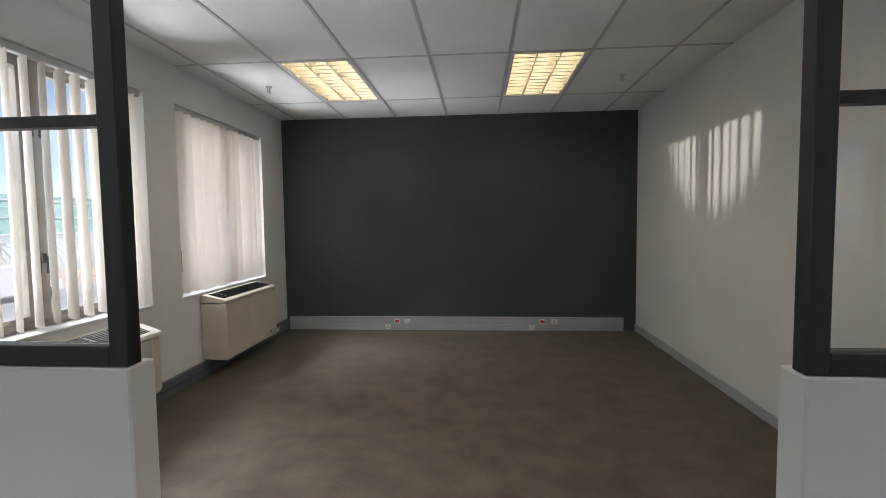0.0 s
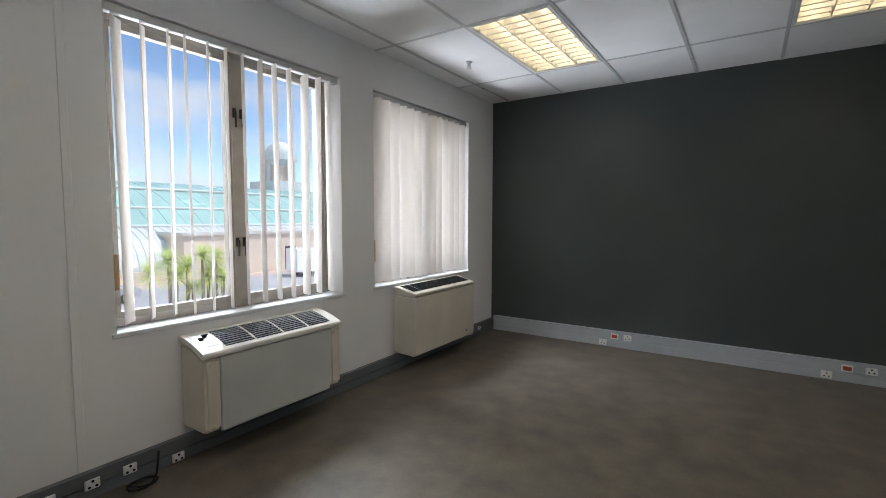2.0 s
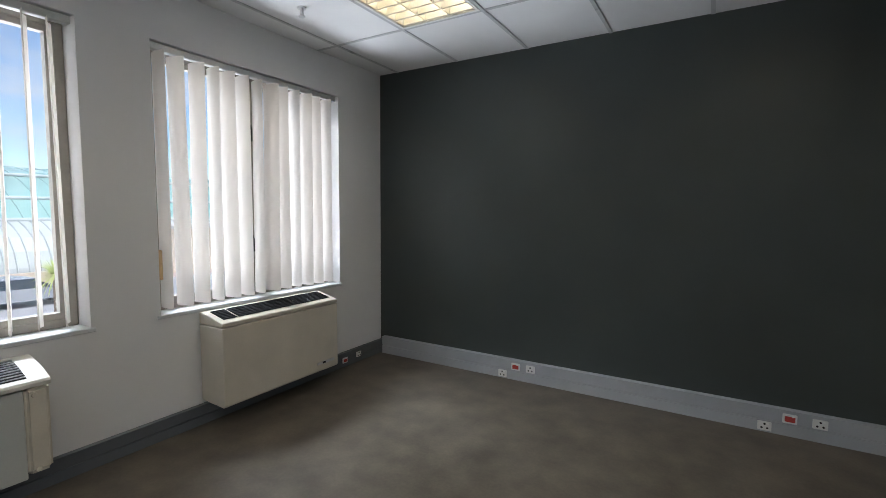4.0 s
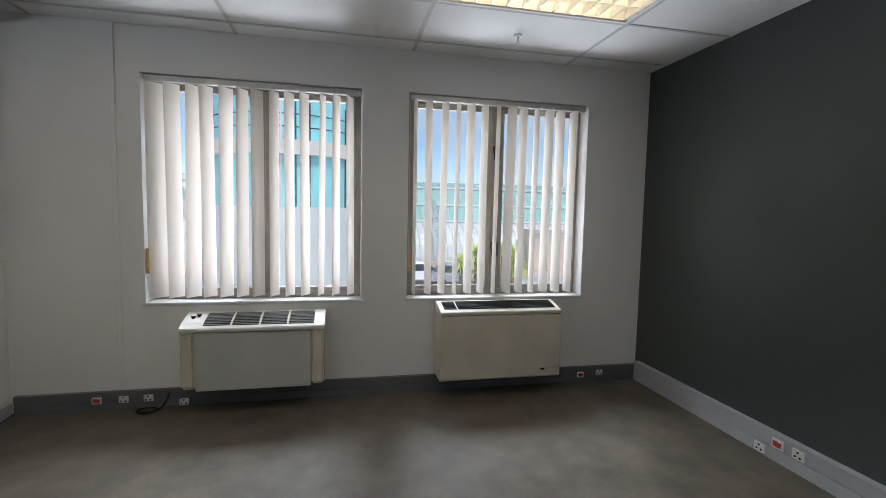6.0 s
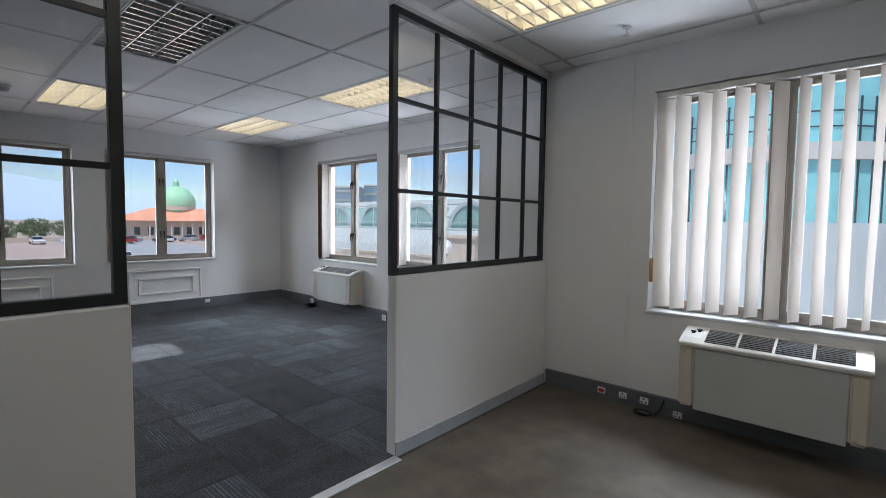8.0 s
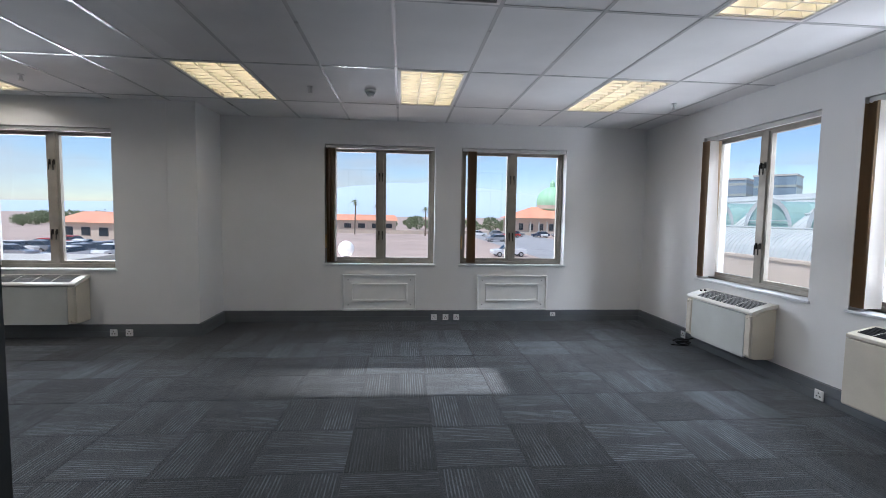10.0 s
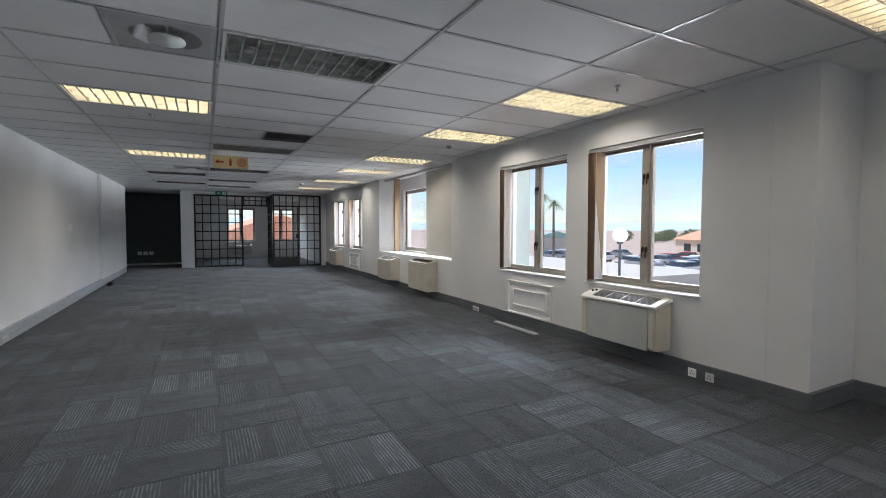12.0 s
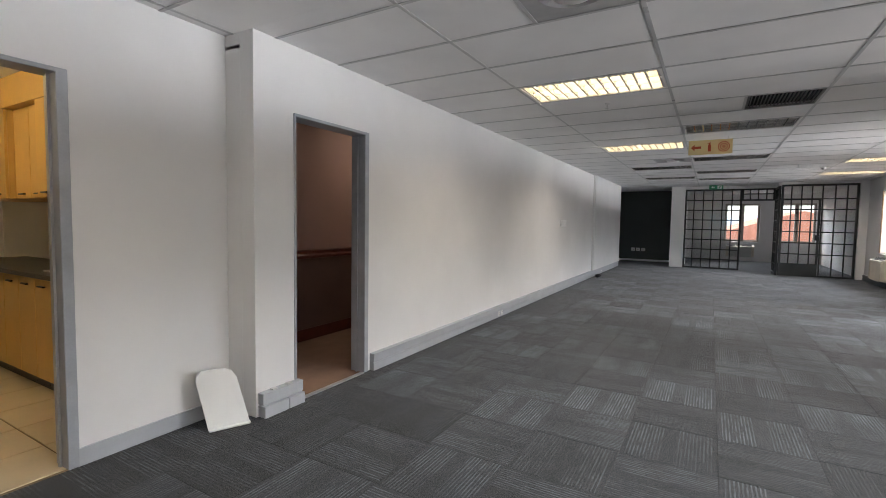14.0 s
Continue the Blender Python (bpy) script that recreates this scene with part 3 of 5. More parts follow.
def fan_coil_round(m, w=0.90, z0=0.165, z1=0.648, d=0.235, front=None, label="wall-hung fan coil heater with a grey front and ivory top"):
    """Moulded end panels, a flat front, and a top that curves down to the front with four grilles."""
    u = thing("fan_coil_unit", m, label, "air conditioner", "fan coil units")
    e, fall = 0.085, 0.062

    def crest(y):
        return z1 - fall * (min(1.0, -y / d)) ** 1.6

    for x0, x1 in ((0.0, e), (w - e, w)):
        bm = prism([(-0.004, z0 + 0.004), (-d + 0.035, z0 + 0.004), (-d - 0.004, z0 + 0.022), (-d - 0.004, z1 - fall - 0.031), (-0.12, z1 - 0.05), (-0.004, z1 - 0.031)], x0, x1)
        bmesh.ops.bevel(bm, geom=list(bm.edges), offset=0.014, segments=3, affect="EDGES")
        side = part("side_panel", bm, M_CREAM, u, "yellowed ivory end panel")
        for zz in (z0 + 0.035, z1 - fall - 0.06):
            part("screw_boss", cyl((x0 + 0.03, -d + 0.002, zz), (x0 + 0.03, -d - 0.011, zz), 0.014, 12, 0.009), M_CREAM, side)
    part("front_panel", box(e + 0.002, -d + 0.003, z0, w - e - 0.002, -d + 0.022, z1 - fall - 0.033, 0.004, 1), front or M_ACGREY, u)
    part("back_box", box(e + 0.002, -d + 0.023, z0 + 0.02, w - e - 0.002, -0.004, z1 - fall - 0.03), M_SKIRT, u)
    ys = [-d * k / 8 for k in range(9)]
    under = [(-d + 0.004, z1 - fall - 0.029), (-0.12, z1 - 0.047), (-0.004, z1 - 0.029)]
    top = prism([(min(y, -0.004), crest(y)) for y in ys] + [(-d - 0.007, z1 - fall - 0.010), (-d - 0.005, z1 - fall - 0.024)] + under, -0.004, w + 0.004)
    part("top_cover", top, M_ACTOP, u, "ivory plastic top cover with rounded nose")
    n = 4
    gx0, gx1 = 0.125, w - 0.06
    y0, y1 = -d + 0.022, -0.04
    for i in range(n):
        a = gx0 + (gx1 - gx0) * i / n + 0.007
        b = gx0 + (gx1 - gx0) * (i + 1) / n - 0.007
        bm = bmesh.new()
        row = None
        for k in range(7):
            y = y0 + (y1 - y0) * k / 6
            now = [bm.verts.new((a, y, crest(y) + 0.0012)), bm.verts.new((b, y, crest(y) + 0.0012))]
            if row:
                bm.faces.new([row[0], row[1], now[1], now[0]])
            row = now
        g = part("grille", bm, M_BLACK, u, "black air grille")
        fins = bmesh.new()
        for k in range(9):
            y = y0 + (y1 - y0) * (k + 0.5) / 9
            add_box(fins, a, y - 0.0022, crest(y) + 0.001, b, y + 0.0022, crest(y) + 0.005)
        part("louvre", fins, M_DIFF, g)
    plate = prism([(y, crest(y) + 0.0015) for y in (-0.05, -0.10, -0.15, -0.185)] + [(y, crest(y) - 0.003) for y in (-0.185, -0.15, -0.10, -0.05)], 0.02, 0.108)
    part("control_plate", plate, M_SOCKET, u)
    for x, y in ((0.052, -0.12), (0.082, -0.095)):
        part("control_knob", merge(cyl((x, y, crest(y)), (x, y, crest(y) + 0.010), 0.011, 12), box(x - 0.017, y - 0.005, crest(y) + 0.008, x + 0.017, y + 0.005, crest(y) + 0.016, 0.002, 1)), M_BLACK, u, "black control knob", True)
    return u


def fan_coil_box(m, w=0.93, z0=0.135, z1=0.665, d=0.235, label="cream boxy wall-hung fan coil unit with a black top grille"):
    u = thing("fan_coil_unit", m, label, "air conditioner", "fan coil units")
    body = prism([(-0.004, z0 + 0.01), (-d + 0.015, z0), (-d, z0 + 0.012), (-d, z1 - 0.075), (-0.004, z1 - 0.075)], 0, w)
    bmesh.ops.bevel(body, geom=list(body.edges), offset=0.004, segments=1, affect="EDGES")
    part("body", body, M_CREAM, u)
    top = prism([(-0.004, z1 - 0.069), (-d, z1 - 0.069), (-d, z1 - 0.045), (-d + 0.016, z1 - 0.04), (-0.05, z1), (-0.004, z1)], 0, w)
    bmesh.ops.bevel(top, geom=list(top.edges), offset=0.004, segments=1, affect="EDGES")
    part("top_cover", top, M_CREAM, u)
    for a, b in ((0.035, 0.13), (0.14, w - 0.035)):
        bm = bmesh.new()
        y0, y1 = -d + 0.042, -0.052
        zf, zb = z1 - 0.031, z1 + 0.0015
        bm.faces.new([bm.verts.new(p) for p in ((a, y0, zf), (b, y0, zf), (b, y1, zb), (a, y1, zb))])
        g = part("grille", bm, M_BLACK, u, "black perforated top grille")
        sb = bmesh.new()
        for j in range(7):
            t = (j + 0.5) / 7
            yy, zz = y0 + (y1 - y0) * t, zf + (zb - zf) * t
            add_box(sb, a, yy - 0.003, zz, b, yy + 0.003, zz + 0.003)
        part("louvre", sb, M_BLACK, g)
    part("badge", box(w - 0.21, -d - 0.003, z0 + 0.055, w - 0.04, -d + 0.001, z0 + 0.075, 0.001, 1), M_ALU, u, "small silver badge")
    part("badge_mark", box(w - 0.16, -d - 0.0045, z0 + 0.058, w - 0.13, -d - 0.003, z0 + 0.072), M_BLACK, u)
    return u


fan_coil_round(west(0, 1.052))
fan_coil_box(west(0, 2.765), w=0.94, z1=0.693)
fan_coil_round(west(-0.665, -4.12))
fan_coil_box(west(-0.665, -2.40))
fan_coil_round(south(6.79, -4.815), w=0.93, z0=0.185, z1=0.675)
fan_coil_box(south(11.58, -4.815), w=0.85, z1=0.72)
fan_coil_round(south(13.43, -4.815), w=0.85, z1=0.68, front=M_CREAM)
fan_coil_round(south(18.12, -4.815), w=0.84, z1=0.68, front=M_CREAM)

# ---- blanking panels ----


def blank_panel(m, w=0.93, z0=0.145, z1=0.605):
    p = thing("blanking_panel", m, "white painted timber panel with a raised moulding", "wall panel", "blanking panels under windows")
    part("backboard", box(0, -0.016, z0, w, -0.001, z1, 0.003, 1), M_PANEL, p)
    t = 0.022
    for (a, b, c, d), nm in (((0.0, z0, w, z1), "outer_moulding"), ((0.11, z0 + 0.115, w - 0.11, z1 - 0.11), "inner_moulding")):
        part(nm, boxes([(a, -0.044, b, c, -0.0165, b + t), (a, -0.044, d - t, c, -0.0165, d), (a, -0.044, b + t, a + t, -0.0165, d - t), (c - t, -0.044, b + t, c, -0.0165, d - t)], 0.004), M_PANEL, p)
    part("screw", merge(*[cyl((x, -0.019, z), (x, -0.0155, z), 0.006, 8) for x in (0.07, w - 0.07) for z in (z0 + 0.07, z1 - 0.07)]), M_HANDLE, p, "small dark screw heads")
    return p


first = blank_panel(south(3.285, -5.49))
for m in (south(1.565, -5.49), south(8.44, -4.815), south(16.5, -4.815)):
    copy_thing(first, m)

# ---- recessed louvre lamps ----


def troffer(x, y, lit):
    t = thing("ceiling_lamp", Matrix.Translation((x, y, H)), "recessed ceiling lamp with a metal louvre, glowing warm yellow" if lit else "recessed ceiling lamp with a polished metal louvre, switched off", "ceiling lamp", "recessed ceiling lamps")
    w, l, g = 0.6, 1.2, 0.014
    part("housing", boxes([(g, g, 0.0, g + 0.004, l - g, 0.11), (w - g - 0.004, g, 0.0, w - g, l - g, 0.11), (g + 0.004, g, 0.0, w - g - 0.004, g + 0.004, 0.11), (g + 0.004, l - g - 0.004, 0.0, w - g - 0.004, l - g, 0.11), (g, g, 0.1105, w - g, l - g, 0.115)]), M_HOUSE, t)
    part("rim", boxes([(g, g, -0.006, w - g, g + 0.02, -0.0008), (g, l - g - 0.02, -0.006, w - g, l - g, -0.0008), (g, g + 0.02, -0.006, g + 0.02, l - g - 0.02, -0.0008), (w - g - 0.02, g + 0.02, -0.006, w - g, l - g - 0.02, -0.0008)]), M_HOUSE, t)
    bm = bmesh.new()
    rx = [0.036, 0.212, 0.388, 0.564]
    for i in range(4):
        add_box(bm, rx[i] - 0.004, 0.036, 0.0, rx[i] + 0.004, l - 0.036, 0.055)
    for j in range(13):
        yy = 0.045 + (l - 0.09) * j / 12
        for i in range(3):
            a, b = rx[i] + 0.007, rx[i + 1] - 0.007
            v = [bm.verts.new(p) for p in ((a, yy - 0.007, 0.002), (b, yy - 0.007, 0.002), (b, yy, 0.045), (a, yy, 0.045), (b, yy + 0.007, 0.002), (a, yy + 0.007, 0.002))]
            bm.faces.new([v[0], v[1], v[2], v[3]])
            bm.faces.new([v[3], v[2], v[4], v[5]])
            bm.faces.new([v[0], v[5], v[4], v[1]])
    part("louvre", bm, M_LOUVRE if not lit else M_LOUVRE_LIT, t, "metal louvre blades")
    for i in range(3):
        cx = (rx[i] + rx[i + 1]) / 2
        part("tube", cyl((cx, 0.04, 0.08), (cx, l - 0.04, 0.08), 0.014, 10), M_TUBE_ON if lit else M_TUBE_OFF, t, "lit fluorescent tube" if lit else "unlit fluorescent tube", True)
    return t


def troffer_light(x, y, watts):
    """Area lamp added below a lit louvre lamp, shining down; limited spread imitates the louvre."""
    lamp = new("louvre_light", bpy.data.lights.new("louvre_light", "AREA"))
    lamp.data.shape, lamp.data.size, lamp.data.size_y = "RECTANGLE", 0.5, 1.1
    lamp.data.energy, lamp.data.color, lamp.data.spread = watts, (1.0, 0.91, 0.78), radians(150)
    lamp.matrix_world = look((x + 0.3, y + 0.6, H - 0.009), (x + 0.3, y + 0.601, 0))


for x, y in LAMPS_ON:
    troffer_light(x, y, 2.6 if y > 0 else (3.0 if x < 4 else ((7.0 if x < 6 else 11.0) if y > -2 else 8.0)))

on0, off0 = troffer(*LAMPS_ON[0], True), troffer(*LAMPS_OFF[0], False)
for x, y in LAMPS_ON[1:]:
    copy_thing(on0, Matrix.Translation((x, y, H)))
for x, y in LAMPS_OFF[1:]:
    copy_thing(off0, Matrix.Translation((x, y, H)))

# ---- black steel glazed partition of the office ----


def bars(m, name, label, us, zs, w, z0, z1, outer=0.045, inner=0.022, depth=0.05, pane_mat=None):
    """A steel grid: outer frame from 0 to w and z0 to z1, glazing bars at us and zs, with panes between."""
    p = thing(name, m, label, "glazed partition", kind="structure")
    d = depth / 2
    part("outer_frame", boxes([(0, -d, z0, outer, d, z1), (w - outer, -d, z0, w, d, z1), (outer, -d, z0, w - outer, d, z0 + outer), (outer, -d, z1 - outer, w - outer, d, z1)], 0.002), M_STEEL, p)
    for u in us:
        part("glazing_bar", box(u - inner / 2, -d * 0.7, z0 + outer, u + inner / 2, d * 0.7, z1 - outer), M_STEEL, p)
    for z in zs:
        part("glazing_bar", box(outer, -d * 0.62, z - inner / 2, w - outer, d * 0.62, z + inner / 2), M_STEEL, p)
    ue, ze = [outer, *us, w - outer], [z0 + outer, *zs, z1 - outer]
    for i in range(len(ue) - 1):
        for j in range(len(ze) - 1):
            pane = part("pane", box(ue[i] + 0.001, -0.003, ze[j] + 0.001, ue[i + 1] - 0.001, 0.003, ze[j + 1] - 0.001), pane_mat or M_GLASS, p)
            pane.visible_shadow = False
    return p


PY, LX, RX = -0.08, 1.679, 2.921
for a, b in ((0.001, LX), (RX, 4.179)):
    solo("low_wall", box(a, -0.10, 0.0, b, -0.026, 1.012, 0.004, 1), M_WALL, "white plaster low wall under the glazed partition", "low wall", kind="structure")
    solo("partition_header", box(a, -0.10, 2.487, b, -0.026, H - 0.001), M_WALL, "white bulkhead strip above the glazing", "bulkhead", kind="structure")
bars(Matrix.Translation((0.002, PY, 0)), "partition_glazing", "black steel framed glazing with small panes", [0.305, 0.635, 0.965, 1.305], [1.49, 1.995], LX - 0.003, 1.0145, 2.485, outer=0.04, depth=0.036, pane_mat=M_PGLASS)
bars(Matrix.Translation((RX, PY, 0)), "partition_glazing", "black steel framed glazing with small panes", [0.33, 0.64, 0.95], [1.49, 1.995], 1.255, 1.0145, 2.485, outer=0.04, depth=0.036, pane_mat=M_PGLASS)
solo("threshold_strip", box(LX, -0.03, -0.008, RX, 0.03, 0.006, 0.002, 1), M_ALU, "aluminium threshold strip between screed and carpet", "threshold", kind="structure")

# ---- skirting and trunking ----


def skirt(m, length, h, material, name="baseboard", label="dark grey skirting trunking", d=0.03, groove=True, lip=True):
    rows = [(0, -d, 0.0, length, -0.001, h * 0.5 - 0.004), (0, -d, h * 0.5 + 0.004, length, -0.001, h)] if groove else [(0, -d, 0.0, length, -0.001, h)]
    if groove:
        rows.append((0, -d + 0.010, h * 0.5 - 0.004, length, -0.001, h * 0.5 + 0.004))
    bm = boxes(rows)
    if lip:
        add_box(bm, 0, -d - 0.003, h, length, -0.001, h + 0.006)
    bmesh.ops.transform(bm, matrix=m, verts=bm.verts)
    return solo(name, bm, material, label, "skirting", kind="structure")


skirt(west(0, 0.002), 4.518, 0.115, M_SKIRT)
skirt(north(0.05, 4.52), 3.98, 0.15, M_TRUNK, label="pale grey double-compartment trunking", d=0.045)
skirt(east(4.18, 4.519), 4.48, 0.07, M_TRUNK, groove=False, label="grey skirting board", d=0.014)
skirt(south(LX, -0.026), 1.66, 0.075, M_TRUNK, groove=False, label="grey skirting board", d=0.012)
skirt(south(4.175, -0.026), 1.25, 0.075, M_TRUNK, groove=False, label="grey skirting board", d=0.012)
skirt(west(-0.665, -5.489), 5.40, 0.135, M_SKIRT)
skirt(south(4.744, -5.49), 5.40, 0.135, M_SKIRT)
skirt(east(4.745, -4.786), 0.70, 0.135, M_SKIRT)
skirt(south(19.5, -4.815), 14.78, 0.13, M_SKIRT)
skirt(north(7.20, 1.17), 12.38, 0.145, M_TRUNK, label="pale grey double-compartment trunking", d=0.05)
skirt(north(5.13, 1.45), 0.885, 0.09, M_TRUNK, groove=False, label="grey skirting board", d=0.012)
skirt(east(22.2, 1.6), 1.87, 0.06, M_PANEL, groove=False, label="white skirting board", d=0.02)

# ---- office details ----


def socket(m, w=0.075, h=0.075, red=False, d=0.012):
    s = thing("wall_socket", m, "red mains socket on the skirting trunking" if red else "white plastic socket plate on the skirting trunking", "socket", "sockets")
    plate = part("plate", box(-w / 2, -d, -h / 2, w / 2, -0.0005, h / 2, 0.003, 1), M_SOCKET, s)
    if red:
        part("outlet", box(-w * 0.36, -d - 0.004, -h * 0.3, w * 0.36, -d + 0.001, h * 0.3, 0.003, 1), M_RED, s, "red outlet insert")
    else:
        part("outlet", merge(*[cyl((x, -d - 0.002, z), (x, -d + 0.001, z), 0.006, 8) for x, z in ((-0.014, -0.01), (0.014, -0.01), (0, 0.014))]), M_BLACK, s)
    part("switch", box(w * 0.12, -d - 0.003, h * 0.26, w * 0.3, -d + 0.001, h * 0.42), M_PANEL, s)
    return s


sk = -0.0335
for y, z, r in ((0.48, 0.07, True), (0.64, 0.07, False), (0.79, 0.07, False), (1.01, 0.03, False), (3.99, 0.06, True), (4.16, 0.07, False)):
    socket(west(-sk, y, z), 0.058, 0.045, r)
for x, z, r in ((1.38, 0.11, True), (1.50, 0.11, False), (1.27, 0.04, False), (3.10, 0.11, True), (3.24, 0.11, False), (2.98, 0.04, False)):
    socket(north(x, 4.52 - 0.0485, z), 0.07, 0.055, r)
solo("conduit_seam", box(0.0005, 0.60, 0.125, 0.007, 0.632, H - 0.001, 0.002, 1), M_WALL, "painted vertical cover strip on the office wall", "cover strip", kind="structure")
cable = bpy.data.curves.new("loose_cable", "CURVE")
cable.dimensions, cable.bevel_depth, cable.bevel_resolution = "3D", 0.005, 2
sp = cable.splines.new("NURBS")
pts = [(0.035, 0.92, 0.10), (0.06, 0.90, 0.02), (0.12, 0.86, 0.008), (0.16, 0.80, 0.008), (0.13, 0.74, 0.012), (0.08, 0.76, 0.016), (0.07, 0.83, 0.016), (0.12, 0.88, 0.02), (0.17, 0.84, 0.02), (0.15, 0.77, 0.022), (0.10, 0.75, 0.022)]
sp.points.add(len(pts) - 1)
for p, c in zip(sp.points, pts):
    p.co = (*c, 1)
sp.use_endpoint_u, sp.order_u = True, 3
cable.materials.append(M_BLACK)
tagged(new("loose_cable", cable), "coil of black cable lying beside the wall trunking", "cable")


def cable_heap(x, y, seed, name="loose_cable"):
    rnd = random.Random(seed)
    cu = bpy.data.curves.new(name, "CURVE")
    cu.dimensions, cu.bevel_depth, cu.bevel_resolution = "3D", 0.006, 2
    s = cu.splines.new("NURBS")
    n = 16
    s.points.add(n - 1)
    for i, p in enumerate(s.points):
        a = i * 1.9
        p.co = (x + 0.13 * math.cos(a) * rnd.uniform(0.5, 1.2), y + 0.09 * math.sin(a) * rnd.uniform(0.4, 1.2), 0.008 + 0.004 * i, 1)
    s.use_endpoint_u, s.order_u = True, 3
    cu.materials.append(M_BLACK)
    return tagged(new(name, cu), "tangle of dark cable lying on the carpet", "cable")


cable_heap(15.75, 0.98, 3)
cable_heap(16.0, 1.0, 4)
cable_heap(-0.50, -4.28, 5)


def sprinkler(x, y):
    s = thing("sprinkler_head", Matrix.Translation((x, y, H)), "small chrome fire sprinkler head in the ceiling", "sprinkler", "sprinklers")
    part("rose", cyl((0, 0, -0.008), (0, 0, -0.0005), 0.026, 16), M_ALU, s)
    part("stem", cyl((0, 0, -0.04), (0, 0, -0.008), 0.008, 10), M_ALU, s)
    part("yoke", boxes([(-0.014, -0.002, -0.05, -0.010, 0.002, -0.012), (0.010, -0.002, -0.05, 0.014, 0.002, -0.012)]), M_ALU, s)
    part("deflector", cyl((0, 0, -0.056), (0, 0, -0.050), 0.02, 12), M_ALU, s)
    return s


sp0 = sprinkler(0.47, 3.19)
for x, y in ((0.47, 0.74), (3.6, 3.19), (3.6, 0.74), (3.4, -4.05), (-0.2, -4.15), (5.86, -4.03), (8.91, -0.45), (11.9, -4.0), (0.5, -0.9), (15.2, -2.8)):
    copy_thing(sp0, Matrix.Translation((x, y, H)))


def smoke_alarm(x, y):
    s = thing("smoke_detector", Matrix.Translation((x, y, H)), "grey-white domed smoke detector on the ceiling", "smoke detector", "smoke detectors")
    part("base", cyl((0, 0, -0.018), (0, 0, -0.0005), 0.055, 24), M_SOCKET, s, "", True)
    part("dome", cyl((0, 0, -0.05), (0, 0, -0.018), 0.03, 24, 0.046), M_DIFF, s, "", True)
    return s


sm0 = smoke_alarm(2.85, -4.12)
copy_thing(sm0, Matrix.Translation((8.95, -4.1, H)))
copy_thing(sm0, Matrix.Translation((15.9, -3.3, H)))

# ---- round air diffusers and return grille ----


def diffuser(x, y):
    d = thing("air_diffuser", Matrix.Translation((x + 0.3, y + 0.3, H)), "grey square ceiling diffuser with a round white disc", "air diffuser", "air diffusers")
    bm = bmesh.new()
    n, inner = 32, 0.2
    ring = [bm.verts.new((inner * math.cos(2 * math.pi * i / n), inner * math.sin(2 * math.pi * i / n), -0.001)) for i in range(n)]
    sq = []
    for i in range(n):
        a = 2 * math.pi * i / n
        s = 0.287 / max(abs(math.cos(a)), abs(math.sin(a)))
        sq.append(bm.verts.new((s * math.cos(a), s * math.sin(a), -0.001)))
    cone = [bm.verts.new((0.14 * math.cos(2 * math.pi * i / n), 0.14 * math.sin(2 * math.pi * i / n), 0.08)) for i in range(n)]
    for i in range(n):
        j = (i + 1) % n
        bm.faces.new([ring[i], sq[i], sq[j], ring[j]])
        bm.faces.new([cone[i], ring[i], ring[j], cone[j]])
    bm.faces.new(cone[::-1])
    part("plate", bm, M_DIFF, d, "grey plate with a round throat")
    part("disc", cyl((0, 0, -0.028), (0, 0, -0.012), 0.105, 32), M_SOCKET, d, "white round disc", True)
    part("spindle", cyl((0, 0, -0.012), (0, 0, 0.08), 0.01, 8), M_ALU, d)
    return d


df0 = diffuser(6.2, -1.03)
copy_thing(df0, Matrix.Translation((13.7, -0.73, H)))
vg = thing("return_grille", Matrix.Translation((9.2, -2.23, H)), "dark grey return air grille in the ceiling", "air grille")
part("grille_frame", boxes([(0.014, 0.014, -0.004, 0.586, 0.034, 0.01), (0.014, 0.566, -0.004, 0.586, 0.586, 0.01), (0.014, 0.034, -0.004, 0.034, 0.566, 0.01), (0.566, 0.034, -0.004, 0.586, 0.566, 0.01)]), M_GRILLE, vg)
part("backing", box(0.014, 0.014, 0.03, 0.586, 0.586, 0.036), M_BLACK, vg)
for i in range(18):
    part("slat", box(0.034, 0.045 + i * 0.0295, 0.002, 0.566, 0.050 + i * 0.0295, 0.026), M_GRILLE, vg)

# ---- hanging signs ----
M_YEL = mat("yellow_sign", (0.92, 0.72, 0.36), 0.4, tint=0.03)
M_ORG = mat("red_orange_sign_print", (0.62, 0.10, 0.03), 0.45, tint=0.03)
M_GRN = mat("green_sign", (0.02, 0.22, 0.11), 0.4, tint=0.03)
M_WHT = mat("white_sign_print", (0.8, 0.8, 0.8), 0.4, tint=0.02)


def sign_print(outline, y, thick=0.0012):
    bm = bmesh.new()
    a = [bm.verts.new((x, y, z)) for x, z in outline]
    b = [bm.verts.new((x, y - thick, z)) for x, z in outline]
    bm.faces.new(b)
    for i in range(len(a)):
        bm.faces.new([a[i], a[(i + 1) % len(a)], b[(i + 1) % len(a)], b[i]])
    return bm


def arrow(cx, cz, s):
    return [(cx - s, cz), (cx - s * 0.25, cz + s * 0.7), (cx - s * 0.25, cz + s * 0.25), (cx + s, cz + s * 0.25), (cx + s, cz - s * 0.25), (cx - s * 0.25, cz - s * 0.25), (cx - s * 0.25, cz - s * 0.7)]


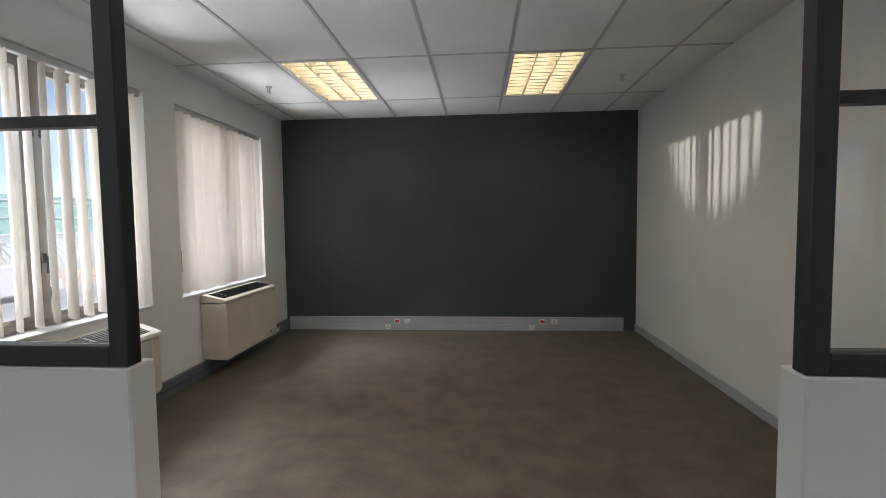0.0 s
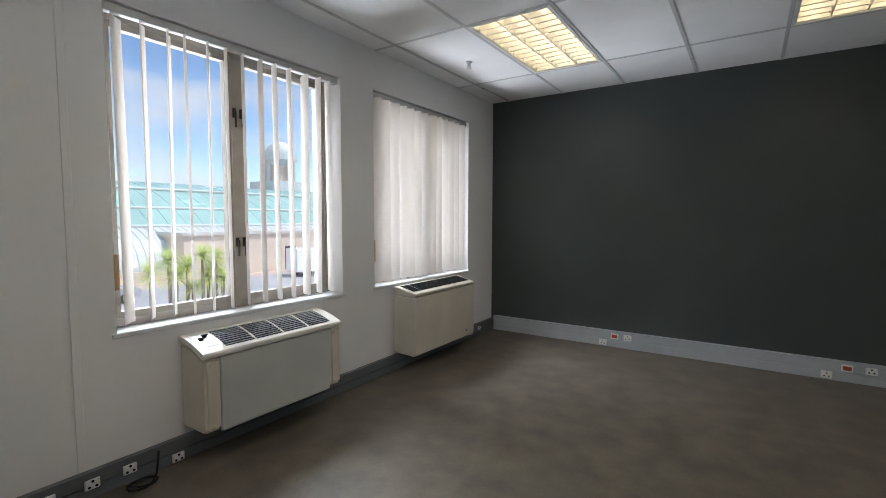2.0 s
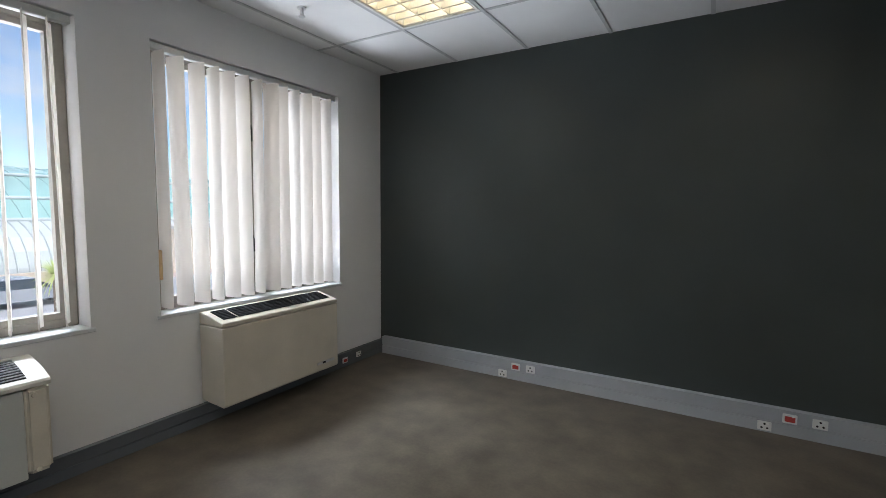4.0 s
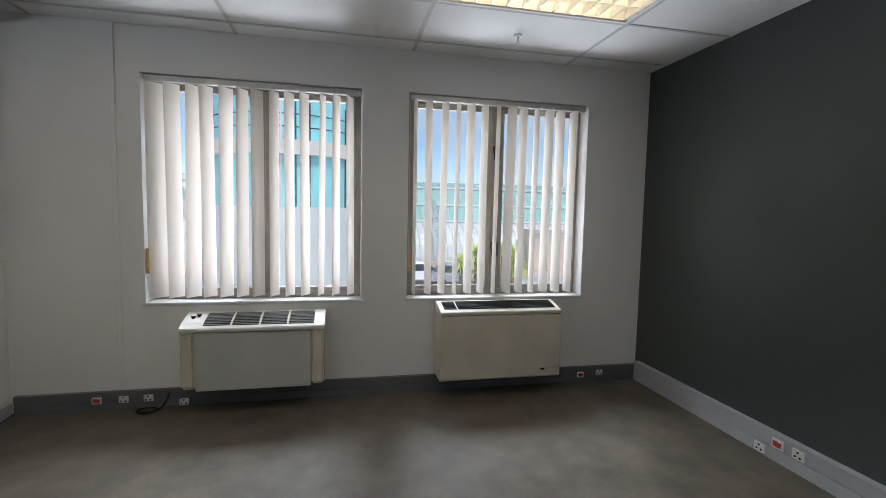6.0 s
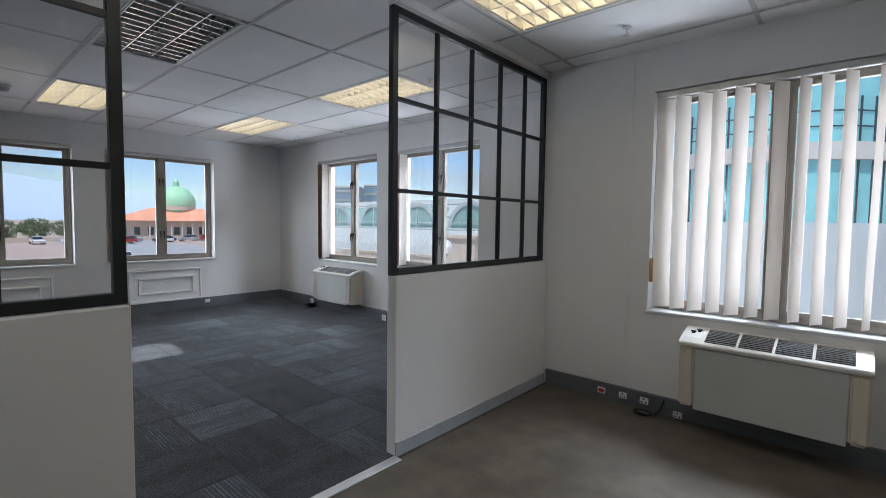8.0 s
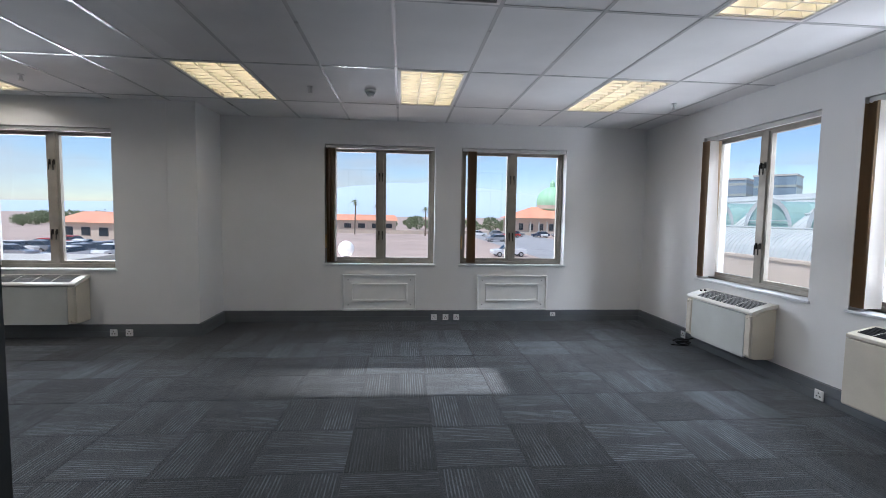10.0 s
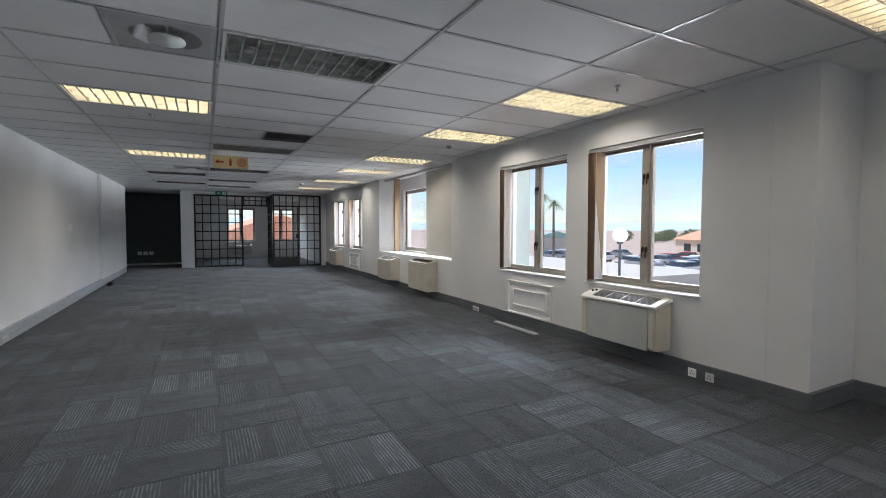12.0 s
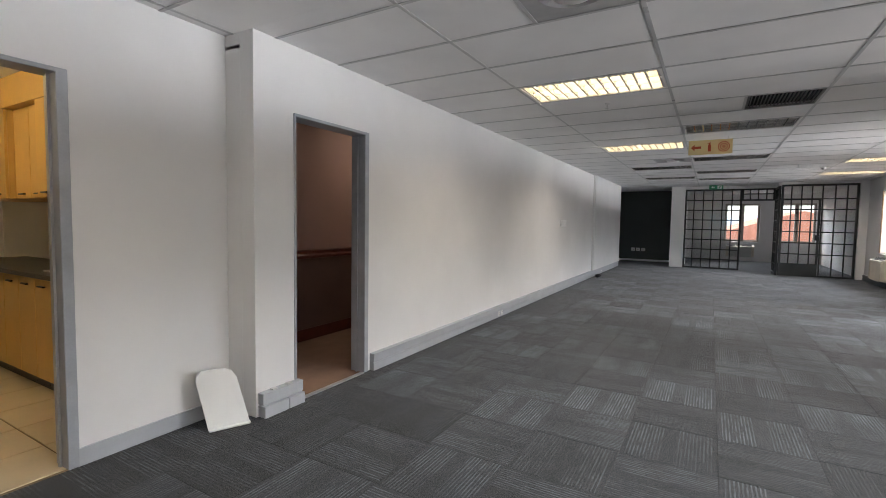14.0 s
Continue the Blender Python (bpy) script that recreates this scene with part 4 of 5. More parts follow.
fs = thing("fire_sign", east(11.35, -1.08, 2.30), "yellow hanging sign with red arrow, extinguisher and hose reel symbols", "sign")
part("board", box(0, -0.004, 0, 0.52, 0.004, 0.195, 0.002, 1), M_YEL, fs)
part("arrow_symbol", sign_print(arrow(0.09, 0.098, 0.062), -0.0042), M_ORG, fs)
part("extinguisher_symbol", merge(sign_print([(0.235, 0.04), (0.27, 0.04), (0.27, 0.13), (0.235, 0.13)], -0.0042), sign_print([(0.245, 0.131), (0.26, 0.131), (0.265, 0.16), (0.225, 0.155), (0.23, 0.145), (0.245, 0.147)], -0.0042)), M_ORG, fs)
rb = bmesh.new()
for r0, r1 in ((0.058, 0.07), (0.034, 0.046), (0.0, 0.02)):
    n = 24
    for i in range(n):
        a0, a1 = 2 * math.pi * i / n, 2 * math.pi * (i + 1) / n
        q = [(0.42 + r * math.cos(a), -0.0052, 0.098 + r * math.sin(a)) for r, a in ((r0, a0), (r1, a0), (r1, a1), (r0, a1))]
        if r0 == 0.0:
            q = q[1:]
            q[2] = (0.42, -0.0052, 0.098)
        rb.faces.new([rb.verts.new(p) for p in q])
part("hose_reel_symbol", rb, M_ORG, fs)
for x in (0.05, 0.47):
    part("hanger", cyl((x, 0, 0.195), (x, 0, H - 2.30), 0.003, 6), M_ALU, fs)
ex = thing("exit_sign", east(19.9, -1.30, 2.40), "green hanging exit sign with white arrow and running-figure pictogram", "sign")
part("board", box(0, -0.004, 0, 0.36, 0.004, 0.125, 0.002, 1), M_GRN, ex)
part("arrow_symbol", sign_print(arrow(0.10, 0.062, 0.05), -0.0042), M_WHT, ex)
part("door_symbol", sign_print([(0.21, 0.015), (0.32, 0.015), (0.32, 0.11), (0.21, 0.11)], -0.0042), M_WHT, ex)
part("bar_symbol", sign_print([(0.235, 0.03), (0.26, 0.03), (0.30, 0.095), (0.27, 0.095)], -0.0056), M_GRN, ex)
for x in (0.05, 0.31):
    part("hanger", cyl((x, 0, 0.125), (x, 0, H - 2.40), 0.003, 6), M_ALU, ex)

# ---- hall walls: sockets, switch, conduit, door frames ----
for x in (2.12, 1.97, 1.83):
    socket(south(x, -5.49 + 0.0335, 0.055))
socket(south(0.55, -5.49 + 0.0335, 0.09), 0.07, 0.05)
for x in (5.62, 5.46, 9.35, 9.25):
    socket(south(x, -4.815 + 0.0335, 0.05))
socket(west(-0.665 + 0.0335, -2.75, 0.05))
socket(west(-0.665 + 0.0335, -4.45, 0.07))
for x in (9.95, 10.05, 16.9):
    socket(north(x, 1.17 - 0.0535, 0.055), 0.06, 0.06)
M_WHITEP = mat("bright_white_plastic", (0.92, 0.92, 0.92), 0.3, tint=0.02)
sw = thing("light_switch", north(13.25, 1.17, 1.33), "white multi-gang light switch plate on the wall", "light switch")
part("plate", box(-0.20, -0.01, -0.065, 0.20, -0.0005, 0.065, 0.003, 1), M_WHITEP, sw)
for i in range(5):
    part("rocker", box(-0.17 + i * 0.07, -0.017, -0.04, -0.12 + i * 0.07, -0.0105, 0.04, 0.002, 1), M_WHITEP, sw)
solo("conduit", box(15.86, 1.135, 0.152, 15.91, 1.169, H - 0.001, 0.006, 2), M_WALL, "white vertical surface conduit on the wall", "conduit", kind="structure")
solo("wall_step", box(15.92, 1.12, 0.152, 19.6, 1.169, H + 0.05), M_WALL, "white plaster wall section set slightly forward", "wall", kind="structure")
for i in range(3):
    socket(east(22.2, 1.05 - i * 0.17, 0.42), 0.13, 0.12)


def door_frame(name, m, w, h, depth, both=True):
    d = thing(name, m, "grey pressed-steel door frame without a door leaf", "door frame", kind="structure")
    t = 0.045
    if both:
        part("jamb", box(-t * 0.3, -0.010, 0, 0.006, depth + 0.012, h, 0.003, 1), M_DOORFR, d)
    part("jamb", box(w - 0.006, -0.012, 0, w + t, depth + 0.012, h, 0.003, 1), M_DOORFR, d)
    part("head", box(-t * 0.3, -0.012, h - 0.006, w + t, depth + 0.012, h + t * 0.4, 0.003, 1), M_DOORFR, d)
    part("stop", boxes([(0.0065, depth * 0.5, 0, 0.018, depth * 0.5 + 0.02, h - 0.007), (w - 0.018, depth * 0.5, 0, w - 0.0065, depth * 0.5 + 0.02, h - 0.007)]), M_DOORFR, d)
    return d


door_frame("door_1", north(6.36, 1.17), 0.76, 2.055, 0.13)
door_frame("door_2", north(4.40, 1.45), 0.69, 2.045, 0.12)
solo("threshold_strip", box(6.39, 1.165, -0.008, 7.12, 1.195, 0.004), M_ALU, "pale threshold strip in the doorway", "threshold", kind="structure")
# short stub of cut trunking beside the doorway
ts = thing("trunking_stub", north(6.035, 1.17), "short cut-off stub of grey trunking in stacked pieces", "trunking")
part("upper_box", box(0, -0.055, 0.085, 0.345, -0.001, 0.165, 0.003, 1), M_TRUNK, ts)
part("lower_box", box(0, -0.075, 0.002, 0.20, -0.001, 0.080, 0.003, 1), M_TRUNK, ts)
part("lower_box", box(0.205, -0.075, 0.002, 0.345, -0.001, 0.080, 0.003, 1), M_TRUNK, ts)
for x in (0.08, 0.21):
    part("clip", box(x, -0.05, 0.166, x + 0.04, -0.02, 0.176), M_ALU, ts)
# white board leaning on the nib
bd = thing("white_board", Matrix.Translation((5.735, 1.25, 0)) @ Matrix.Rotation(radians(-24), 4, "Z"), "rounded white plastic panel leaning in the corner", "panel")
bb = bmesh.new()
outline = [(0, 0), (0.245, 0), (0.225, 0.30), (0.205, 0.34), (0.17, 0.36), (0.03, 0.36), (0.0, 0.335), (-0.01, 0.30)]
outline = [(x - 0.16 * z, z) for x, z in outline]
fa = [bb.verts.new((x, 0.20 * z, z)) for x, z in outline]
fb = [bb.verts.new((x, 0.20 * z + 0.02, z)) for x, z in outline]
bb.faces.new(fa)
bb.faces.new(fb[::-1])
for i in range(len(fa)):
    bb.faces.new([fa[i], fb[i], fb[(i + 1) % len(fa)], fa[(i + 1) % len(fa)]])
bmesh.ops.recalc_face_normals(bb, faces=bb.faces)
part("panel", bb, M_SOCKET, bd)
part("foot", box(0.0, -0.03, 0.0, 0.245, -0.001, 0.012, 0.003, 1), M_SOCKET, bd)
solo("loose_trunking_cover", box(7.55, -4.62, 0.0, 8.45, -4.55, 0.022, 0.004, 1), M_TRUNK, "loose beige trunking cover lying on the carpet", "trunking cover")

# ---- kitchen behind the doorway ----
M_KWOOD = mat("yellow_maple_laminate", (0.58, 0.36, 0.11), 0.4, tint=0.1, scale=2.5, fine=60)
M_KTOP = mat("dark_grey_worktop", (0.07, 0.06, 0.055), 0.3, tint=0.2, scale=30)
M_KTILE = mat("cream_floor_tile", (0.62, 0.52, 0.36), 0.35, tint=0.06, scale=4, obj_var=0.05)
M_KGROUT = mat("brown_grout", (0.22, 0.16, 0.10), 0.8)
floor_k = solo("floor_kitchen", box(4.33, 1.46, -0.25, 6.0, 5.4, -0.006), M_KGROUT, "cream tiled kitchen floor", "floor", kind="structure")
tk = mesh_of("tile", box(-0.196, -0.196, -0.005, 0.196, 0.196, 0.002, 0.002, 1), M_KTILE)
for i in range(4):
    for j in range(10):
        o = new("tile", tk)
        o.parent = floor_k
        o.location = (4.53 + 0.4 * i, 1.67 + 0.4 * j, 0)
        if 4.53 + 0.4 * i + 0.196 > 5.99:
            o.scale.x = 0.7
            o.location.x = 5.83
wall("wall_kitchen_east", "x", 6.0, 6.019, 1.571, 5.4, label="white plaster kitchen wall")
wall("wall_kitchen_north", "y", 5.4, 5.5, 4.32, 6.02, label="white plaster kitchen wall")
wall("wall_kitchen_west", "x", 4.321, 4.34, 1.571, 5.4, label="white plaster kitchen wall")
solo("ceiling_kitchen", box(4.33, 1.571, 2.42, 6.0, 5.4, 2.45), M_TILE, "white kitchen ceiling", "ceiling", kind="structure")
for i in range(5):
    y0 = 1.75 + 0.6 * i
    c = thing("base_cabinet", Matrix.Translation((5.46, y0, 0)), "yellow maple laminate base cabinet with a dark pull handle", "cabinet", "kitchen base cabinets")
    part("body", box(0.02, 0.001, 0.1, 0.53, 0.599, 0.86), M_KWOOD, c)
    part("plinth", box(0.06, 0.001, 0, 0.52, 0.599, 0.099), M_KTOP, c)
    for k2 in range(2):
        d = part("cabinet_door", box(0.0, 0.003 + 0.3 * k2, 0.105, 0.019, 0.297 + 0.3 * k2, 0.855, 0.002, 1), M_KWOOD, c)
        part("handle", box(-0.022, 0.10 + 0.3 * k2, 0.80, -0.001, 0.20 + 0.3 * k2, 0.812, 0.004, 1), M_HANDLE, d, "dark bow handle")
    u = thing("wall_cabinet", Matrix.Translation((5.50 if i % 2 else 5.56, y0, 1.46)), "yellow maple laminate wall cabinet", "cabinet", "kitchen wall cabinets")
    dep = 6.0 - (5.50 if i % 2 else 5.56) - 0.002
    part("body", box(0.02, 0.001, 0, dep, 0.599, 0.72), M_KWOOD, u)
    for k2 in range(2):
        d = part("cabinet_door", box(0.0, 0.003 + 0.3 * k2, 0.003, 0.019, 0.297 + 0.3 * k2, 0.717, 0.002, 1), M_KWOOD, u)
        part("handle", box(-0.02, 0.1 + 0.3 * k2, 0.03, -0.001, 0.2 + 0.3 * k2, 0.042, 0.003, 1), M_HANDLE, d)
solo("cabinet_cornice", box(5.5, 1.75, 2.185, 5.998, 4.75, 2.418), M_KWOOD, "yellow maple filler panel above the wall cabinets", "cornice", kind="structure")
solo("worktop", box(5.43, 1.72, 0.865, 5.998, 4.76, 0.90, 0.006, 2), M_KTOP, "dark grey laminate worktop on the base cabinets", "worktop")
snk = thing("sink", Matrix.Translation((5.5, 2.2, 0.9)), "stainless steel drop-in sink in the worktop", "sink")
part("rim", boxes([(0.03, 0.0, 0.0005, 0.43, 0.03, 0.006), (0.03, 0.77, 0.0005, 0.43, 0.80, 0.006), (0.03, 0.03, 0.0005, 0.06, 0.77, 0.006), (0.40, 0.03, 0.0005, 0.43, 0.77, 0.006)]), M_ALU, snk)
part("bowl", box(0.06, 0.03, 0.0006, 0.40, 0.77, 0.002), M_DIFF, snk)
# unseen glowing batten, added to brighten the kitchen
kl = thing("kitchen_lamp", Matrix.Translation((4.75, 2.4, 2.42)), "unseen glowing ceiling batten added to light the kitchen", "ceiling lamp")
part("diffuser", box(0, 0, -0.07, 0.16, 1.2, -0.001, 0.01, 2), emit("kitchen_fill_glow", (1.0, 0.78, 0.42), 5.0), kl)

# ---- corridor behind the second doorway ----
M_MAUVE = mat("mauve_brown_paint", (0.40, 0.27, 0.24), 0.6, tint=0.04, scale=2)
M_MAHO = mat("mahogany_rail", (0.12, 0.030, 0.018), 0.35, tint=0.2, scale=9)
M_BRCARP = mat("brown_corridor_carpet", (0.30, 0.19, 0.13), 0.9, tint=0.12, scale=5, fine=200, bump=0.3)
M_DADO = mat("dark_brown_dado_paper", (0.17, 0.105, 0.085), 0.7, tint=0.1, scale=3)
solo("floor_corridor", box(6.151, 1.20, -0.25, 12.0, 2.4, -0.004), M_BRCARP, "brown carpet floor of the corridor", "floor", kind="structure")
wall("wall_corridor_upper", "y", 2.40, 2.5, 6.0, 12.0, z0=0.95, material=M_MAUVE, label="mauve-brown painted corridor wall")
wall("wall_corridor_dado", "y", 2.402, 2.5, 6.0, 12.0, z0=0.0, z1=0.949, material=M_DADO, label="dark brown dado of the corridor wall")
solo("dado_rail", prism([(0, 0.90), (-0.03, 0.905), (-0.035, 0.935), (-0.02, 0.955), (-0.03, 0.985), (0, 0.995)], 6.16, 11.99), M_MAHO, "mahogany dado rail along the corridor wall", "dado rail", kind="structure").location.y = 2.399
solo("corridor_skirting", box(6.16, 2.38, 0, 11.99, 2.398, 0.13, 0.004, 1), M_MAHO, "mahogany skirting board in the corridor", "skirting", kind="structure")
wall("wall_corridor_end", "x", 11.9, 12.0, 1.301, 2.399, material=M_MAUVE, label="mauve-brown painted corridor end wall")
wall("wall_corridor_west", "x", 6.02, 6.15, 1.571, 2.399, material=M_MAUVE, label="mauve-brown painted corridor end wall")
solo("ceiling_corridor", box(6.02, 1.301, 2.44, 12.0, 2.4, 2.46), M_TILE, "white corridor ceiling", "ceiling", kind="structure")
# out-of-view glowing disc, added so the corridor is not dark
cl = thing("corridor_lamp", Matrix.Translation((8.6, 1.85, 2.44)), "unseen round opal lamp added to light the corridor", "ceiling lamp")
part("opal", cyl((0, 0, -0.06), (0, 0, -0.001), 0.14, 24), emit("corridor_fill_glow", (1.0, 0.8, 0.6), 6.0), cl)

# ---- far glazed office ----
zz = [0.30, 0.60, 0.90, 1.20, 1.50, 1.80, 2.10]
bars(east(20.42, -0.662), "partition_glazing", "black steel framed full-height glazed screen", [0.25, 0.5, 0.75, 1.0, 1.25], zz, 1.50, 0.0, 2.44, outer=0.05, inner=0.03)
bars(east(20.42, -2.162), "partition_glazing", "black steel framed transom light over a doorway", [0.2, 0.4, 0.6], [2.28], 0.80, 2.08, 2.44, outer=0.045, inner=0.03)
bars(north(19.55, -2.985), "partition_glazing", "black steel framed glazed return screen", [0.28, 0.56], zz, 0.87, 0.0, 2.44, outer=0.06, inner=0.03)
bars(east(19.55, -3.02), "partition_glazing", "black steel framed full-height glazed screen", [0.22, 0.44, 0.66, 0.88, 1.14, 1.38], [0.60, 0.90, 1.20, 1.50, 1.80, 2.08], 1.61, 0.0, 2.47, outer=0.05, inner=0.028)
dk = solo("glazed_door", box(0, 0, 0, 0.01, 0.01, 0.01), M_STEEL, "black steel glazed door with a solid kick panel", "door", kind="structure")
dk.matrix_world = east(19.51, -3.0)
part("kick_panel", box(0.02, -0.012, 0.01, 0.86, 0.012, 0.34, 0.003, 1), M_STEEL, dk)
part("door_frame", boxes([(0.02, -0.014, 0.345, 0.07, 0.014, 2.09), (0.82, -0.014, 0.345, 0.87, 0.014, 2.09), (0.07, -0.014, 2.045, 0.82, 0.014, 2.09)]), M_STEEL, dk)
part("lock_box", box(0.78, -0.03, 0.98, 0.87, 0.03, 1.12, 0.003, 1), M_STEEL, dk)
fan_coil_round(east(25.0, -1.93), w=0.9, z1=0.62)
solo("partition_header", box(20.39, -2.96, 2.445, 20.45, -0.662, H - 0.001), M_WALL, "white bulkhead above the far glazing", "bulkhead", kind="structure")
solo("partition_header", box(19.52, -4.63, 2.475, 19.58, -3.02, H - 0.001), M_WALL, "white bulkhead above the far glazing", "bulkhead", kind="structure")
solo("partition_header", box(19.59, -3.01, 2.445, 20.38, -2.96, H - 0.001), M_WALL, "white bulkhead above the far glazing", "bulkhead", kind="structure")

# ---- outside: ground, mall, cars, trees ----
M_PAVE = mat("pinkish_brick_paving", (0.46, 0.36, 0.31), 0.9, tint=0.12, scale=0.15, fine=2.0, bump=0.0)
M_ASPH = mat("pale_asphalt", (0.36, 0.36, 0.37), 0.9, tint=0.12, scale=0.3, fine=6.0, bump=0.0)
M_VWHITE = mat("white_roof_sheeting", (0.50, 0.53, 0.52), 0.5, tint=0.05, scale=0.3, fine=4.0, bump=0.0)
M_VGREEN = mat("pale_green_roof_glazing", (0.30, 0.46, 0.42), 0.25, tint=0.12, scale=0.25, fine=2.0, bump=0.0)
M_TEAL = mat("teal_curtain_wall_glass", (0.26, 0.58, 0.60), 0.12, tint=0.2, scale=0.35, fine=2.0, bump=0.0, spec=0.8)
M_BEIGE = mat("beige_render", (0.62, 0.52, 0.42), 0.85, tint=0.05, scale=0.4, fine=6.0, bump=0.0)
M_CONC = mat("pale_facade_render", (0.54, 0.52, 0.48), 0.8, tint=0.05, scale=0.6, fine=20, bump=0.0)
M_PIER = mat("grey_green_facade_render", (0.36, 0.40, 0.37), 0.85, tint=0.05, scale=0.6, fine=20, bump=0.0)
M_TERRA = mat("terracotta_roof", (0.78, 0.36, 0.23), 0.8, tint=0.12, scale=0.4, fine=4.0, bump=0.0)
M_DOME = mat("green_dome_copper", (0.42, 0.72, 0.46), 0.5, tint=0.1, scale=0.3, fine=4.0, bump=0.0)
# leaf green lightened, so that distance haze is part of the colour
M_LEAF = cloth("hazed_green_leaves", (0.27, 0.32, 0.19), 0.45)
M_YUCCA = cloth("bright_yucca_leaves", (0.60, 0.68, 0.26), 0.5)
M_BARK = mat("grey_bark", (0.20, 0.16, 0.12), 0.9, tint=0.2, scale=6)
M_CARW = mat("white_car_paint", (0.80, 0.80, 0.80), 0.25, tint=0.02)
M_CARS = mat("silver_car_paint", (0.45, 0.46, 0.48), 0.25, metal=0.5, tint=0.02)
M_CARR = mat("red_car_paint", (0.50, 0.05, 0.04), 0.25, tint=0.02)
M_CARD = mat("dark_blue_car_paint", (0.05, 0.06, 0.10), 0.25, tint=0.02)
M_CARG = mat("dark_car_glass", (0.03, 0.04, 0.05), 0.1, spec=0.7)
M_TYRE = mat("black_tyre", (0.02, 0.02, 0.02), 0.8)
# distance haze is put into the blue colour, with a glow added
M_HAZE = mat("haze_glow_mountain", (0.30, 0.36, 0.44), 1.0, tint=0.05, scale=0.004, fine=0.05, bump=0.0, spec=0.0)
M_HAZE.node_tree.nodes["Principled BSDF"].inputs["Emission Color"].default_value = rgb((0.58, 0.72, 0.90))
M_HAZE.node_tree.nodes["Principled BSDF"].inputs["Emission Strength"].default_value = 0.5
M_OFFICE = mat("blue_grey_office_glass", (0.22, 0.30, 0.37), 0.3, tint=0.1, scale=0.2)
M_GLOBE = mat("white_lamp_globe", (0.85, 0.85, 0.85), 0.3, tint=0.02)

solo("ground", box(-1800, -1800, GROUND - 0.5, 1800, 1800, GROUND), M_PAVE, "pale brick paved ground and parking lot", "ground", kind="structure")
solo("road", box(-31, -140, GROUND, -14, 120, GROUND + 0.02), M_ASPH, "pale asphalt service road beside the mall", "road", kind="structure")
solo("facade_pier", box(9.55, -6.04, GROUND, 9.99, -5.51, 7.0), M_PIER, "pale rendered pier of the projecting facade bay", "facade", kind="structure")
solo("facade_below_west", box(-0.96, -5.78, GROUND, -0.31, 4.6, -0.46), M_CONC, "pale rendered facade below the windows", "facade", kind="structure")
solo("facade_below_south", box(-0.96, -5.45, GROUND, 25.2, -5.0, -0.46), M_CONC, "pale rendered facade below the windows", "facade", kind="structure")


def sheet(profile, y0, y1, step, ridge=0.0):
    """A long curved roof: a profile of (x, z) drawn along y, with small standing seams."""
    bm = bmesh.new()
    n = max(1, int((y1 - y0) / step))
    last = None
    for i in range(n + 1):
        for off, lift in (((0.0, 0.0), (0.06, ridge), (0.12, 0.0)) if ridge else ((0.0, 0.0),)):
            row = [bm.verts.new((x + lift * 0.7, y0 + (y1 - y0) * i / n + off, z + lift)) for x, z in profile]
            if last:
                for j in range(len(row) - 1):
                    bm.faces.new([last[j], row[j], row[j + 1], last[j + 1]])
            last = row
    return bm


mall = thing("shopping_mall", Matrix.Translation((0, 0, 0)), "long white barrel-vaulted mall with pale green glazed roof", "building")
white_p = [(-35.0, -3.5), (-35.1, -2.4), (-35.5, -1.4), (-36.3, -0.5), (-37.4, 0.1), (-38.6, 0.5)]
part("lower_vault", sheet(white_p, -80, 75, 0.6, 0.07), M_VWHITE, mall, "white ribbed lower roof")
part("plinth", box(-34.9, -80, -3.5, -34.5, 75, -2.7), M_BEIGE, mall, "low beige plinth")
green_p = [(-38.7, 0.55), (-40.0, 1.5), (-41.8, 2.5), (-44.0, 3.5), (-47.0, 4.4), (-50.5, 5.0), (-56.0, 5.3)]
part("glazed_vault", sheet(green_p, 6, 75, 1.5, 0.05), M_VGREEN, mall, "pale green glazed vault")
part("upper_vault", sheet(green_p, -80, 6, 0.8, 0.06), M_VWHITE, mall, "white upper roof")
for xx, z2 in ((-38.65, 0.6), (-41.0, 2.15), (-45.4, 4.05)):
    part("roof_rib", cyl((xx, -80, z2), (xx, 75, z2), 0.13, 8), M_VWHITE, mall, "white horizontal roof rib")
for i in range(8):
    yc = -14.0 - 8.6 * i
    bm = bmesh.new()
    n = 14
    r = 3.1
    f0 = [bm.verts.new((-38.9, yc + r * math.cos(math.pi * k2 / n), 0.35 + r * 1.05 * math.sin(math.pi * k2 / n))) for k2 in range(n + 1)]
    b0 = [bm.verts.new((-50.0, yc + r * math.cos(math.pi * k2 / n), 0.35 + r * 1.05 * math.sin(math.pi * k2 / n) + 1.2)) for k2 in range(n + 1)]
    bm.faces.new(f0)
    d = part("dormer", bm, M_VGREEN, mall, "arched green skylight")
    bm = bmesh.new()
    for k2 in range(n):
        v = []
        for rr, dx in ((1.0, 0.0), (1.0, -11.0)):
            v.append([bm.verts.new((-38.9 + dx, yc + r * rr * math.cos(math.pi * a / n), 0.35 + r * 1.05 * rr * math.sin(math.pi * a / n))) for a in (k2, k2 + 1)])
        bm.faces.new([v[0][0], v[0][1], v[1][1], v[1][0]])
    part("dormer_roof", bm, M_VGREEN, d)
    rb2 = bmesh.new()
    for k2 in range(n):
        q = []
        for rr in (0.96, 1.12):
            q.append([rb2.verts.new((-38.7, yc + r * rr * math.cos(math.pi * a / n), 0.35 + r * 1.05 * rr * math.sin(math.pi * a / n))) for a in (k2, k2 + 1)])
        rb2.faces.new([q[0][0], q[1][0], q[1][1], q[0][1]])
    part("arch_rib", rb2, M_VWHITE, d, "white arch rib")
